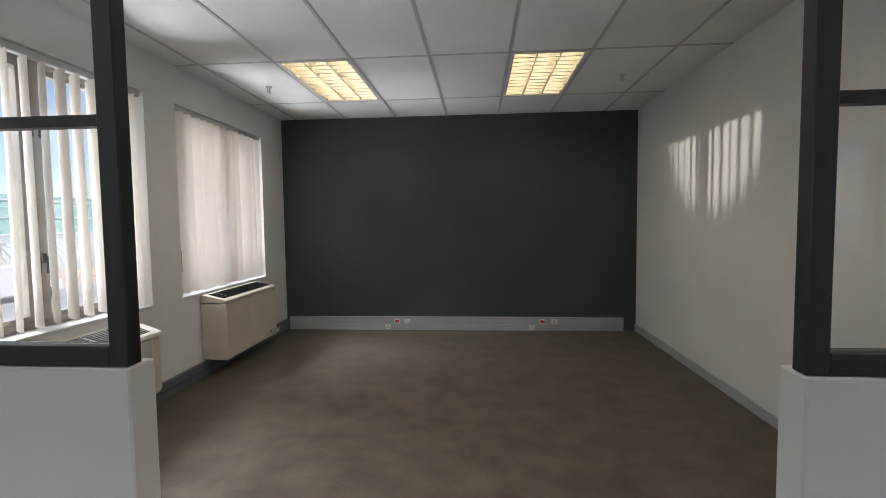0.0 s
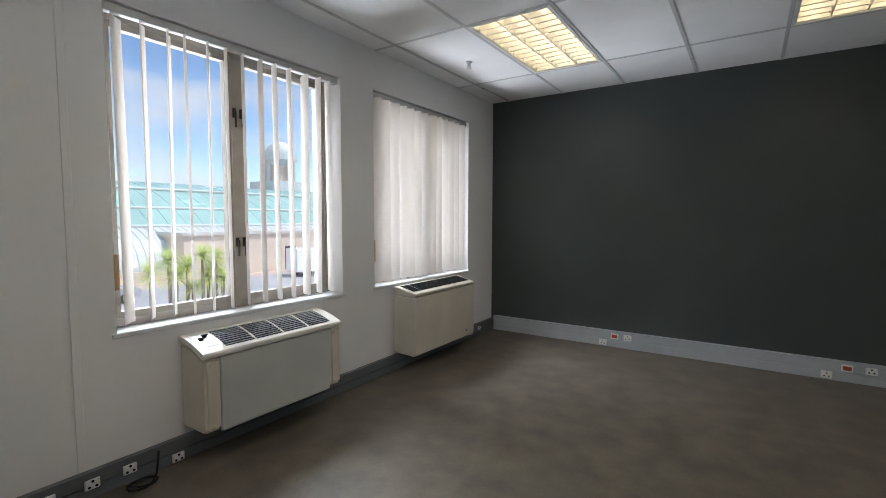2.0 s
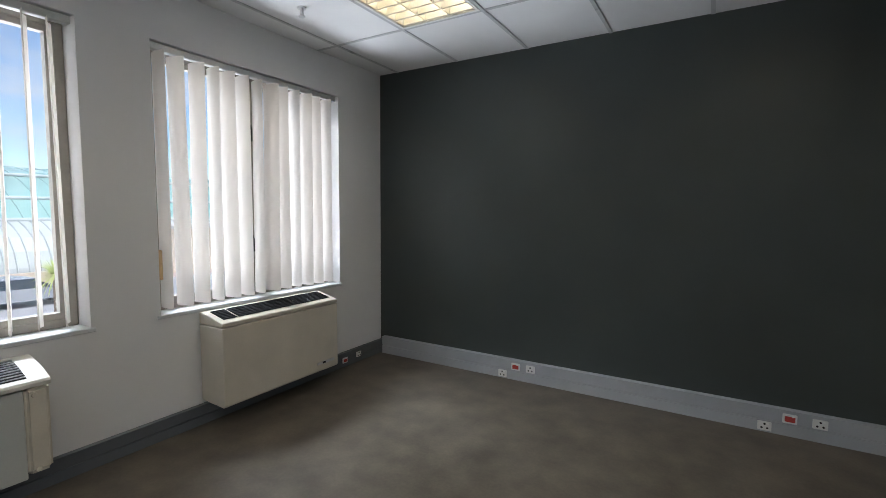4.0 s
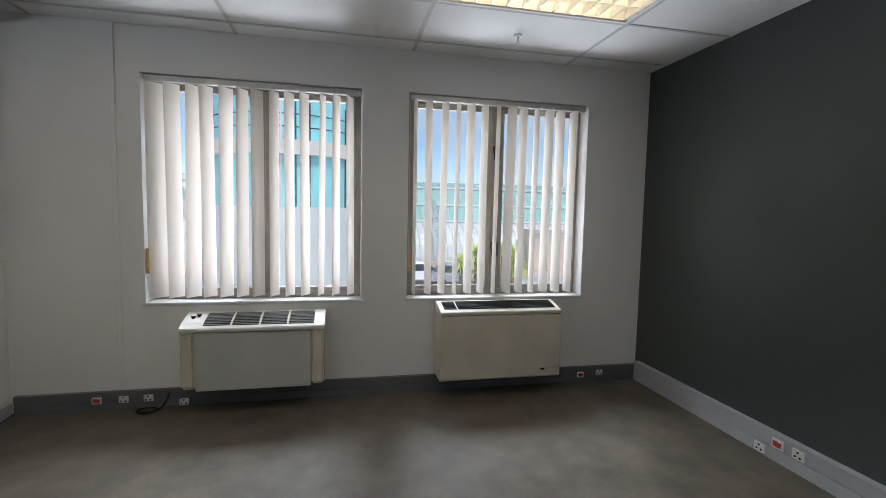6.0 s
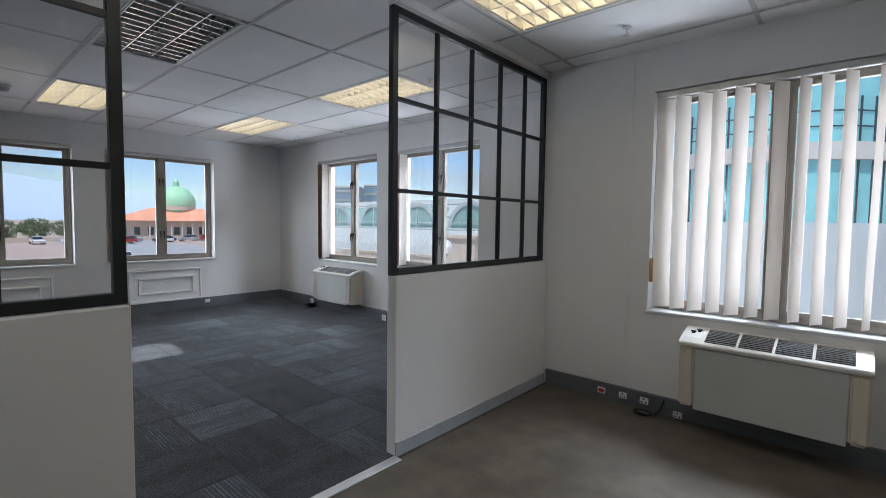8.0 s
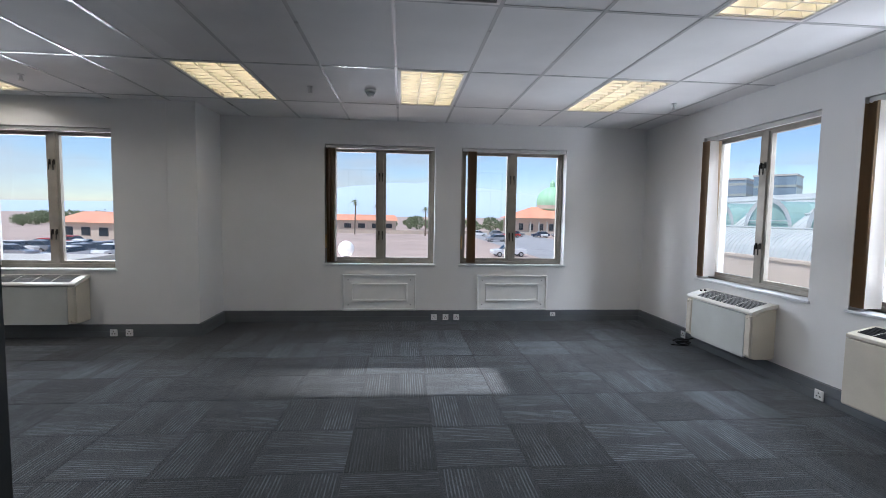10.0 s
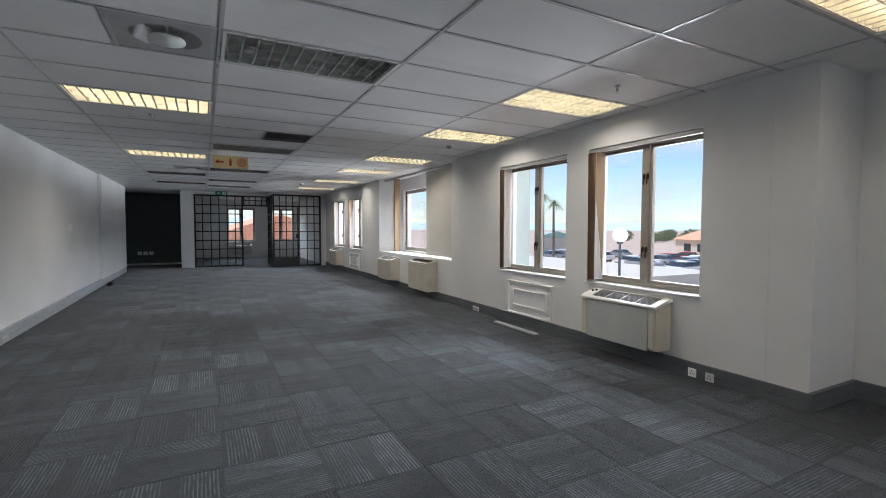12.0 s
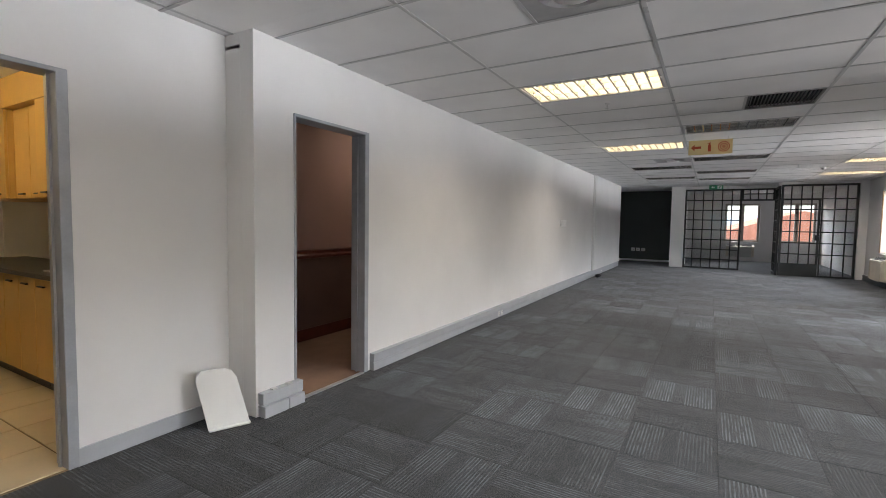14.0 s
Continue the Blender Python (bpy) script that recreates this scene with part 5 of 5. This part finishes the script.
    part("mullion", boxes([(-38.75, yc - r, 1.35, -38.68, yc + r, 1.45), (-38.75, yc - 0.05, 0.4, -38.68, yc + 0.05, 3.5)]), M_VWHITE, d)

# caged access ladder over the ribbed roof
ld = thing("access_ladder", Matrix.Translation((0, 10.0, 0)), "curved steel cat ladder with safety hoops on the roof", "ladder")
lp = [(-34.2, -3.4), (-34.3, -1.8), (-34.9, -0.6), (-35.9, 0.4), (-37.2, 1.1), (-38.6, 1.5), (-40.2, 2.6)]
for yy in (-0.28, 0.28):
    part("rail", merge(*[cyl((lp[i][0], yy, lp[i][1]), (lp[i + 1][0], yy, lp[i + 1][1]), 0.05, 6) for i in range(len(lp) - 1)]), M_ALU, ld)
for i in range(len(lp) - 1):
    for k2 in range(5):
        f = k2 / 5
        x2, z2 = lp[i][0] + (lp[i + 1][0] - lp[i][0]) * f, lp[i][1] + (lp[i + 1][1] - lp[i][1]) * f
        part("rung", cyl((x2, -0.28, z2), (x2, 0.28, z2), 0.03, 6), M_ALU, ld)
        if k2 in (0, 2) and i > 0:
            part("hoop", merge(*[cyl((x2 + 0.7 * math.sin(a), 0.36 * math.cos(a), z2 + 0.55 * math.sin(a)), (x2 + 0.7 * math.sin(a + 0.785), 0.36 * math.cos(a + 0.785), z2 + 0.55 * math.sin(a + 0.785)), 0.03, 5) for a in (0, 0.785, 1.57, 2.356)]), M_ALU, ld)

# rounded glass entrance hall of the mall
tw = thing("glass_rotunda", Matrix.Translation((-33.0, -1.9, 0)), "rounded teal glass entrance hall with beige bands", "building")


def ring_wall(r, z0, z1, seg=40, r1=None):
    bm = bmesh.new()
    r1 = r if r1 is None else r1
    a = [bm.verts.new((r * math.cos(2 * math.pi * i / seg), r * math.sin(2 * math.pi * i / seg), z0)) for i in range(seg)]
    b = [bm.verts.new((r1 * math.cos(2 * math.pi * i / seg), r1 * math.sin(2 * math.pi * i / seg), z1)) for i in range(seg)]
    for i in range(seg):
        bm.faces.new([a[i], a[(i + 1) % seg], b[(i + 1) % seg], b[i]])
    return bm


part("lower_glass", ring_wall(5.6, 1.6, 4.9), M_TEAL, tw)
part("plinth", ring_wall(6.0, -3.5, 1.6, r1=5.75), M_VWHITE, tw, "white curved base")
part("band", merge(ring_wall(5.95, 4.9, 5.8), ring_wall(5.6, 4.895, 4.9, r1=5.95), ring_wall(5.95, 5.8, 5.805, r1=5.6)), M_CONC, tw, "beige concrete band")
part("upper_glass", ring_wall(5.6, 5.8, 8.2), M_TEAL, tw)
dm = bmesh.new()
prev = None
for j in range(9):
    a = math.pi / 2 * j / 8
    row = [dm.verts.new((5.6 * math.cos(a) * math.cos(2 * math.pi * i / 40), 5.6 * math.cos(a) * math.sin(2 * math.pi * i / 40), 8.2 + 6.0 * math.sin(a))) for i in range(40)] if j < 8 else None
    if prev and row:
        for i in range(40):
            dm.faces.new([prev[i], prev[(i + 1) % 40], row[(i + 1) % 40], row[i]])
    prev = row or prev
dm.faces.new(prev)
part("glass_dome", dm, M_TEAL, tw, smooth=True)
for i in range(40):
    a = 2 * math.pi * i / 40
    if math.cos(a) > -0.2:
        part("mullion", box(5.6 * math.cos(a) - 0.05, 5.6 * math.sin(a) - 0.05, 1.6, 5.6 * math.cos(a) + 0.06, 5.6 * math.sin(a) + 0.05, 8.2), M_CONC if i % 4 == 0 else M_CARG, tw)
for z2 in (6.6, 7.4):
    part("transom", merge(ring_wall(5.66, z2, z2 + 0.08)), M_CARG, tw)
cp = thing("cupola", Matrix.Translation((-55, 43, 0)), "white columned cupola with a small dome on the mall roof", "cupola")
part("base", box(-3, -3, -3.5, 3, 3, 6.5), M_VWHITE, cp)
for i in range(8):
    a = 2 * math.pi * i / 8
    part("column", cyl((1.9 * math.cos(a), 1.9 * math.sin(a), 6.5), (1.9 * math.cos(a), 1.9 * math.sin(a), 9.6), 0.25, 10), M_VWHITE, cp)
part("core", cyl((0, 0, 6.5), (0, 0, 9.6), 1.5, 16), M_BEIGE, cp)
part("ring", cyl((0, 0, 9.6), (0, 0, 10.2), 2.4, 20), M_VWHITE, cp)
s2 = bmesh.new()
bmesh.ops.create_uvsphere(s2, u_segments=20, v_segments=10, radius=2.1)
bmesh.ops.translate(s2, vec=(0, 0, 10.3), verts=s2.verts)
part("dome", s2, M_VWHITE, cp, smooth=True)
part("finial", cyl((0, 0, 12.3), (0, 0, 14.0), 0.12, 8, 0.02), M_VWHITE, cp)

lb = thing("plant_room", Matrix.Translation((-36.5, 25, GROUND)), "low beige rendered plant room beside the road", "building")
part("walls", box(-3, -7, 0, 3, 6, 3.4), M_BEIGE, lb)
part("roof", box(-3.2, -7.2, 3.4, 3.2, 6.2, 3.65), M_CONC, lb)
part("door", box(3.0, 2.2, 0, 3.06, 3.4, 2.2), M_CARG, lb)
pw2 = thing("parapet_wall", Matrix.Translation((-27.5, -24, GROUND)), "beige rendered parapet wall with capped piers", "wall")
part("wall_panel", box(-0.3, -16, 0, 0.3, 7, 1.7), M_BEIGE, pw2)
part("coping", box(-0.42, -16, 1.7, 0.42, 7, 1.9), M_BEIGE, pw2)
part("pier", box(-1.6, -0.5, 0, 1.6, 3.4, 3.6), M_BEIGE, pw2)
part("pier_cap", box(-1.8, -0.7, 3.6, 1.8, 3.6, 3.85), M_BEIGE, pw2)


def globe_lamp(x, y, z):
    g = thing("street_lamp", Matrix.Translation((x, y, GROUND)), "street lamp with a white globe on a dark post", "street lamp", "street lamps")
    zc = z - GROUND
    part("post", cyl((0, 0, 0), (0, 0, zc - 0.2), 0.07, 10, 0.045), M_CARG, g)
    s3 = bmesh.new()
    bmesh.ops.create_uvsphere(s3, u_segments=18, v_segments=10, radius=0.28)
    bmesh.ops.translate(s3, vec=(0, 0, zc), verts=s3.verts)
    part("globe", s3, M_GLOBE, g, smooth=True)
    part("collar", cyl((0, 0, zc - 0.34), (0, 0, zc - 0.22), 0.12, 12), M_CARG, g)
    return g


globe_lamp(-9.3, -9.3, 0.45)
globe_lamp(4.5, -16.0, 0.15)
globe_lamp(15.6, -15.2, 1.1)
globe_lamp(-22.5, 5.0, -0.4)


def car(x, y, turn, paint, label, pickup=False):
    c = thing("parked_car", Matrix.Translation((x, y, GROUND + 0.02)) @ Matrix.Rotation(radians(turn), 4, "Z"), label, "car", "parked cars")
    body = [(-2.1, 0.35), (2.1, 0.35), (2.15, 0.65), (2.05, 0.82), (1.05, 0.92), (-2.05, 0.95), (-2.15, 0.7)]

    def lathe(prof, hw, taper=0.0):
        bm = bmesh.new()
        a = [bm.verts.new((px, -hw + taper * max(0, pz - 0.95), pz)) for px, pz in prof]
        b = [bm.verts.new((px, hw - taper * max(0, pz - 0.95), pz)) for px, pz in prof]
        bm.faces.new(a)
        bm.faces.new(b[::-1])
        for i in range(len(a)):
            bm.faces.new([a[i], b[i], b[(i + 1) % len(a)], a[(i + 1) % len(a)]])
        bmesh.ops.recalc_face_normals(bm, faces=bm.faces)
        return bm

    part("body", lathe(body, 0.85), paint, c)
    cab = [(-0.5, 0.9), (1.05, 0.9), (0.45, 1.42), (-0.35, 1.44)] if pickup else [(-1.75, 0.93), (1.1, 0.9), (0.45, 1.38), (-0.2, 1.46), (-1.2, 1.40)]
    part("cabin_glass", lathe(cab, 0.78, 0.35), M_CARG, c)
    rf = [(-0.4, 1.40), (0.42, 1.40), (0.40, 1.47), (-0.38, 1.48)] if pickup else [(-1.2, 1.38), (0.40, 1.38), (-0.2, 1.50), (-1.1, 1.45)]
    part("car_roof", lathe(rf, 0.80, 0.35), paint, c)
    for wx in (-1.35, 1.35):
        for wy in (-0.82, 0.82):
            w3 = part("wheel", cyl((wx, wy - 0.1, 0.31), (wx, wy + 0.1, 0.31), 0.31, 16), M_TYRE, c)
            part("rim", cyl((wx, wy - 0.11, 0.31), (wx, wy + 0.11, 0.31), 0.18, 12), M_ALU, w3)
    return c


c0 = car(-27.9, 7.2, 92, M_CARW, "white hatchback car parked beside the road")
c1 = car(-26.9, 9.7, 88, M_CARS, "silver car parked beside the road")
c2 = car(-10.5, -55, 4, M_CARW, "white pickup truck in the parking lot", True)
c3 = car(-15.7, -87, 10, M_CARS, "silver car in the parking lot")
c4 = car(-23, -106, 5, M_CARR, "red car in the parking lot")
c5 = car(-31, -108.7, 0, M_CARD, "dark blue car in the parking lot")
rnd = random.Random(7)
for i, src in enumerate([c3, c1, c0, c2, c4, c1, c0] * 6):
    if i < 12:
        x, y = -62 + 5.2 * i + rnd.uniform(-1, 1), -112 + rnd.uniform(-3, 3)
    else:
        x, y = 30 + rnd.uniform(0, 34), -44 - rnd.uniform(0, 26)
    copy_thing(src, Matrix.Translation((x, y, GROUND + 0.02)) @ Matrix.Rotation(radians(rnd.choice((0, 90, 180)) + rnd.uniform(-4, 4)), 4, "Z"))

van = thing("delivery_van", Matrix.Translation((-28.0, 26.5, GROUND + 0.02)) @ Matrix.Rotation(radians(80), 4, "Z"), "white delivery van parked beside the plant room", "van")
part("body", box(-2.6, -0.95, 0.4, 1.7, 0.95, 2.3, 0.08, 2), M_CARW, van)
part("bonnet", box(1.65, -0.9, 0.4, 2.6, 0.9, 1.15, 0.06, 2), M_CARW, van)
part("windscreen", prism([(-0.85, 1.2), (0.85, 1.2), (0.8, 2.1), (-0.8, 2.1)], 1.68, 1.74), M_CARG, van)
for wx in (-1.7, 1.7):
    for wy in (-0.9, 0.9):
        part("wheel", cyl((wx, wy - 0.1, 0.34), (wx, wy + 0.1, 0.34), 0.34, 16), M_TYRE, van)


def leaf_tree(x, y, h, seed, label="round-crowned green tree at the edge of the parking lot"):
    r = random.Random(seed)
    t = thing("tree", Matrix.Translation((x, y, GROUND)), label, "tree", "parking lot trees")
    limbs = [cyl((0, 0, 0), (0, 0, h * 0.5), 0.18, 8, 0.1)]
    for i in range(5):
        a = i * 1.256
        limbs.append(cyl((0, 0, h * 0.4), (h * 0.22 * math.cos(a), h * 0.22 * math.sin(a), h * 0.68), 0.08, 6, 0.03))
    part("trunk", merge(*limbs), M_BARK, t)
    bm = bmesh.new()
    for i in range(760):
        u = Vector((r.gauss(0, 1), r.gauss(0, 1), r.gauss(0, 1))).normalized() * r.uniform(0.45, 1.0) ** 0.5
        c = Vector((u.x * h * 0.58 * (1 + 0.3 * math.sin(4 * u.z + 2 * u.y + seed)), u.y * h * 0.58 * (1 + 0.3 * math.sin(5 * u.x + seed)), h * 0.52 + u.z * h * 0.46 * (1 + 0.2 * math.sin(6 * u.x + seed))))
        s = h * 0.045 * r.uniform(0.6, 1.3)
        q = Euler((r.uniform(0, 6), r.uniform(0, 6), r.uniform(0, 6))).to_matrix()
        bm.faces.new([bm.verts.new(c + q @ Vector(p) * s) for p in ((-1, -0.6, 0), (1, -0.7, 0.1), (1.1, 0.6, 0), (-0.8, 0.8, 0.1))])
    part("crown", bm, M_LEAF, t)
    return t


trees = [leaf_tree(-66, -128, 4.2, 1), leaf_tree(-20, -140, 3.4, 2), leaf_tree(62, -96, 5.0, 3)]
for i in range(60):
    src = trees[i % 3]
    x = -95 + i * 4.0 + rnd.uniform(-2, 2)
    copy_thing(src, Matrix.Translation((x, -138 - rnd.uniform(0, 50), GROUND)) @ Matrix.Rotation(rnd.uniform(0, 6), 4, "Z"))
solo("lot_wall", box(-110, -121, GROUND, 40, -120.6, GROUND + 0.9), M_BEIGE, "low beige wall along the end of the parking lot", "wall")


def fronds(bm, c, n, length, droop, width, r):
    for i in range(n):
        a = 2 * math.pi * i / n + r.uniform(-0.2, 0.2)
        e = r.uniform(-0.15, 1.2)
        pts, d = [], Vector((math.cos(a) * math.cos(e), math.sin(a) * math.cos(e), math.sin(e)))
        for s in range(4):
            f = s / 3
            p = Vector(c) + d * length * f + Vector((0, 0, -droop * length * f * f))
            w = width * (1 - f * 0.92)
            side = Vector((-math.sin(a), math.cos(a), 0)) * w
            pts.append((bm.verts.new(p - side), bm.verts.new(p + side)))
        for s in range(3):
            bm.faces.new([pts[s][0], pts[s][1], pts[s + 1][1], pts[s + 1][0]])


def yucca(x, y, heads_at, seed):
    """One clump: a pale trunk for each head of leaves; heads_at gives (sideways, height)."""
    r = random.Random(seed)
    t = thing("yucca", Matrix.Translation((x, y, GROUND)), "spiky yucca with pale trunks and bright green rosettes", "plant", "yuccas beside the road")
    stems = []
    for i, (dy, hh) in enumerate(heads_at):
        top = (r.uniform(-0.1, 0.1), dy, hh)
        stems.append(cyl((0.06 * i, dy * 0.3, 0), top, 0.06, 8, 0.045))
        bm = bmesh.new()
        fronds(bm, top, 120, 0.56, 0.22, 0.022, r)
        fronds(bm, (top[0], top[1], top[2] - 0.10), 60, 0.52, 0.75, 0.02, r)
        part("leaves", bm, M_YUCCA, t)
    part("trunk", merge(*stems), M_BARK, t)
    return t


for i, (y, heads_at) in enumerate(((5.80, [(0, 3.25)]), (6.34, [(0, 3.58), (0.14, 3.1)]), (6.80, [(0, 3.36), (0.2, 2.65)]), (7.22, [(0, 3.66), (0.25, 2.95)]), (7.70, [(0, 3.54), (-0.1, 3.2), (0.2, 2.9)]))):
    yucca(-11.2 + 0.1 * math.sin(3 * i), y, heads_at, 20 + i)



def palm(x, y, h, seed):
    r = random.Random(seed)
    t = thing("palm_tree", Matrix.Translation((x, y, GROUND)), "tall thin palm with a small tuft of fronds", "palm tree", "palms")
    part("trunk", cyl((0, 0, 0), (r.uniform(-0.3, 0.3), 0.1, h), 0.2, 8, 0.13), M_BARK, t)
    bm = bmesh.new()
    fronds(bm, (0, 0, h), 44, 1.5, 0.75, 0.12, r)
    part("crown", bm, M_LEAF, t)
    return t


for i, (x, y, h) in enumerate(((50, -42, 8.2), (54.5, -44, 9.4), (8, -105, 7), (14, -112, 8), (-3, -110, 6.5), (40, -80, 7))):
    palm(x, y, h, 40 + i)

dh = thing("domed_hall", Matrix.Translation((-43, -137, GROUND)) @ Matrix.Rotation(radians(-18), 4, "Z"), "beige hall with terracotta roof and green dome", "building")
part("walls", box(-14, -7, 0, 14, 7, 4.6), M_BEIGE, dh)
part("plinth", box(-14.2, -7.2, 0, 14.2, 7.2, 0.6), M_CONC, dh)
for i in range(9):
    part("window", box(-12.2 + i * 2.9, 7.0, 1.0, -10.9 + i * 2.9, 7.08, 3.0), M_CARG, dh)
for i in range(6):
    part("column", cyl((-6 + i * 2.4, 8.2, 0), (-6 + i * 2.4, 8.2, 3.6), 0.25, 10), M_CONC, dh)
hr = bmesh.new()
b0 = [hr.verts.new(p) for p in ((-15, -8, 4.6), (15, -8, 4.6), (15, 9, 4.6), (-15, 9, 4.6))]
b1 = [hr.verts.new(p) for p in ((-6, -1.5, 8.0), (6, -1.5, 8.0), (6, 2.5, 8.0), (-6, 2.5, 8.0))]
for i in range(4):
    hr.faces.new([b0[i], b0[(i + 1) % 4], b1[(i + 1) % 4], b1[i]])
hr.faces.new(b1)
hr.faces.new(b0[::-1])
part("roof", hr, M_TERRA, dh)
part("drum", cyl((0, 0.5, 7.5), (0, 0.5, 9.6), 4.6, 28), M_BEIGE, dh)
s4 = bmesh.new()
bmesh.ops.create_uvsphere(s4, u_segments=28, v_segments=14, radius=4.7)
bmesh.ops.translate(s4, vec=(0, 0.5, 9.4), verts=s4.verts)
part("dome", s4, M_DOME, dh, smooth=True)
part("lantern", merge(cyl((0, 0.5, 14.0), (0, 0.5, 15.2), 0.7, 12), cyl((0, 0.5, 15.2), (0, 0.5, 16.2), 0.8, 12, 0.05)), M_DOME, dh)

for x, y, w, h, d, turn in ((-128, -150, 14, 20, 12, 40), (-108, -146, 10, 18, 10, 40)):
    ob = thing("office_block", Matrix.Translation((x, y, GROUND)) @ Matrix.Rotation(radians(turn), 4, "Z"), "distant blue-grey glass office block", "building", "distant office blocks")
    part("walls", box(-w / 2, -d / 2, 0, w / 2, d / 2, h), M_OFFICE, ob)
    for i in range(int(h / 3.4)):
        part("floor_band", box(-w / 2 - 0.1, -d / 2 - 0.1, 2.6 + i * 3.4, w / 2 + 0.1, d / 2 + 0.1, 3.4 + i * 3.4), M_PIER, ob)
    part("roof", box(-w / 2 - 0.2, -d / 2 - 0.2, h, w / 2 + 0.2, d / 2 + 0.2, h + 0.6), M_CONC, ob)


def low_house(x, y, w, d, h, turn, roof, walls, label):
    ob = thing("low_building", Matrix.Translation((x, y, GROUND)) @ Matrix.Rotation(radians(turn), 4, "Z"), label, "building", "low buildings round the lot")
    part("walls", box(-w / 2, -d / 2, 0, w / 2, d / 2, h), walls, ob)
    rp = prism([(-d / 2 - 0.5, h), (d / 2 + 0.5, h), (0, h + d * 0.17)], -w / 2 - 0.5, w / 2 + 0.5)
    part("roof", rp, roof, ob)
    for i in range(int(w / 4)):
        part("window", box(-w / 2 + 1.2 + i * 4, d / 2, 1.0, -w / 2 + 3.2 + i * 4, d / 2 + 0.05, 2.3), M_CARG, ob)
    return ob


low_house(46, -78, 22, 10, 3.0, -25, M_TERRA, M_BEIGE, "low beige building with a terracotta roof")
low_house(86, -74, 30, 8, 3.0, -40, M_VGREEN, M_CONC, "low pale building with a green canopy roof")
low_house(20, -140, 30, 10, 3.2, 10, M_TERRA, M_BEIGE, "low beige building with a terracotta roof")
low_house(58, -128, 34, 12, 3.6, -20, M_BEIGE, M_CONC, "low flat pale warehouse")
low_house(-95, -160, 34, 12, 4.0, 20, M_TERRA, M_BEIGE, "low beige building with a terracotta roof")
low_house(62, -8, 12, 18, 3.2, 5, M_TERRA, M_BEIGE, "low beige building with a terracotta roof")
solo("car_park_deck", box(24, -36, GROUND, 46, -24, GROUND + 1.6), M_CONC, "pale concrete parking deck with white edges", "parking deck")
solo("lawn_strip", box(20, -40, GROUND + 0.005, 40, -37, GROUND + 0.12), M_YUCCA, "pale green lawn strip beside the parking lot", "lawn", kind="structure")

# far hills on the horizon
hm = bmesh.new()
prev = None
for i in range(121):
    a = radians(150 + i * 2.0)
    d0 = 1500.0
    u = i * 0.11
    k3 = math.exp(-((i - 59) / 9.0) ** 2)
    hh = 18 + 20 * (noise.noise((u, 0.3, 0)) + 1) * 0.5 + 96 * k3 * (0.85 + 0.15 * noise.noise((u * 4, 2, 0)))
    row = [hm.verts.new((d0 * math.cos(a), d0 * math.sin(a), GROUND - 1)), hm.verts.new((d0 * 1.03 * math.cos(a), d0 * 1.03 * math.sin(a), GROUND + hh)), hm.verts.new((d0 * 1.15 * math.cos(a), d0 * 1.15 * math.sin(a), GROUND - 1))]
    if prev:
        for j in range(2):
            hm.faces.new([prev[j], row[j], row[j + 1], prev[j + 1]])
    prev = row
solo("hills_backdrop", hm, M_HAZE, "blue hills along the horizon, haze put in as colour and glow", "hills", kind="structure", smooth=True)

# ---- carpet tiles of the hall ----
tile_mesh = mesh_of("carpet_tile", box(-0.2494, -0.2494, -0.008, 0.2494, 0.2494, 0.0, 0.0008, 1), M_CARPET)
rest = [bmesh.new(), bmesh.new()]
count = 0
X0, Y0 = -0.415, -5.24
for i in range(42):
    for j in range(14):
        cx, cy = X0 + 0.5 * i, Y0 + 0.5 * j
        inside = (cx < 4.5 and cy < -0.2) or (cx > 4.3 and cy > -4.75 and cy < 0.95 and cx < 20.2)
        if not inside:
            continue
        near = 1.0 < cx < 11.6 and -4.3 < cy < 1.2
        lift = random.uniform(0.0, 0.0012)
        odd = (i + j) % 2
        if near and count < 300:
            count += 1
            o = new("carpet_tile", tile_mesh)
            o.parent = floor_hall
            o.matrix_local = pose(cx, cy, lift, 0, 0, 90 * odd + 180 * random.randint(0, 1))
        else:
            u, v = (0.5 * j, -0.5 * i) if odd else (0.5 * i, 0.5 * j)
            add_box(rest[odd], u - 0.2494, v - 0.2494, -0.0075, u + 0.2494, v + 0.2494, lift)
for odd in (0, 1):
    tiles_far = part("carpet_tiles", rest[odd], M_CARPET, floor_hall)
    tiles_far.matrix_local = pose(X0, Y0, 0, 0, 0, 90 * odd)
    tagged(tiles_far, kind="stuff")
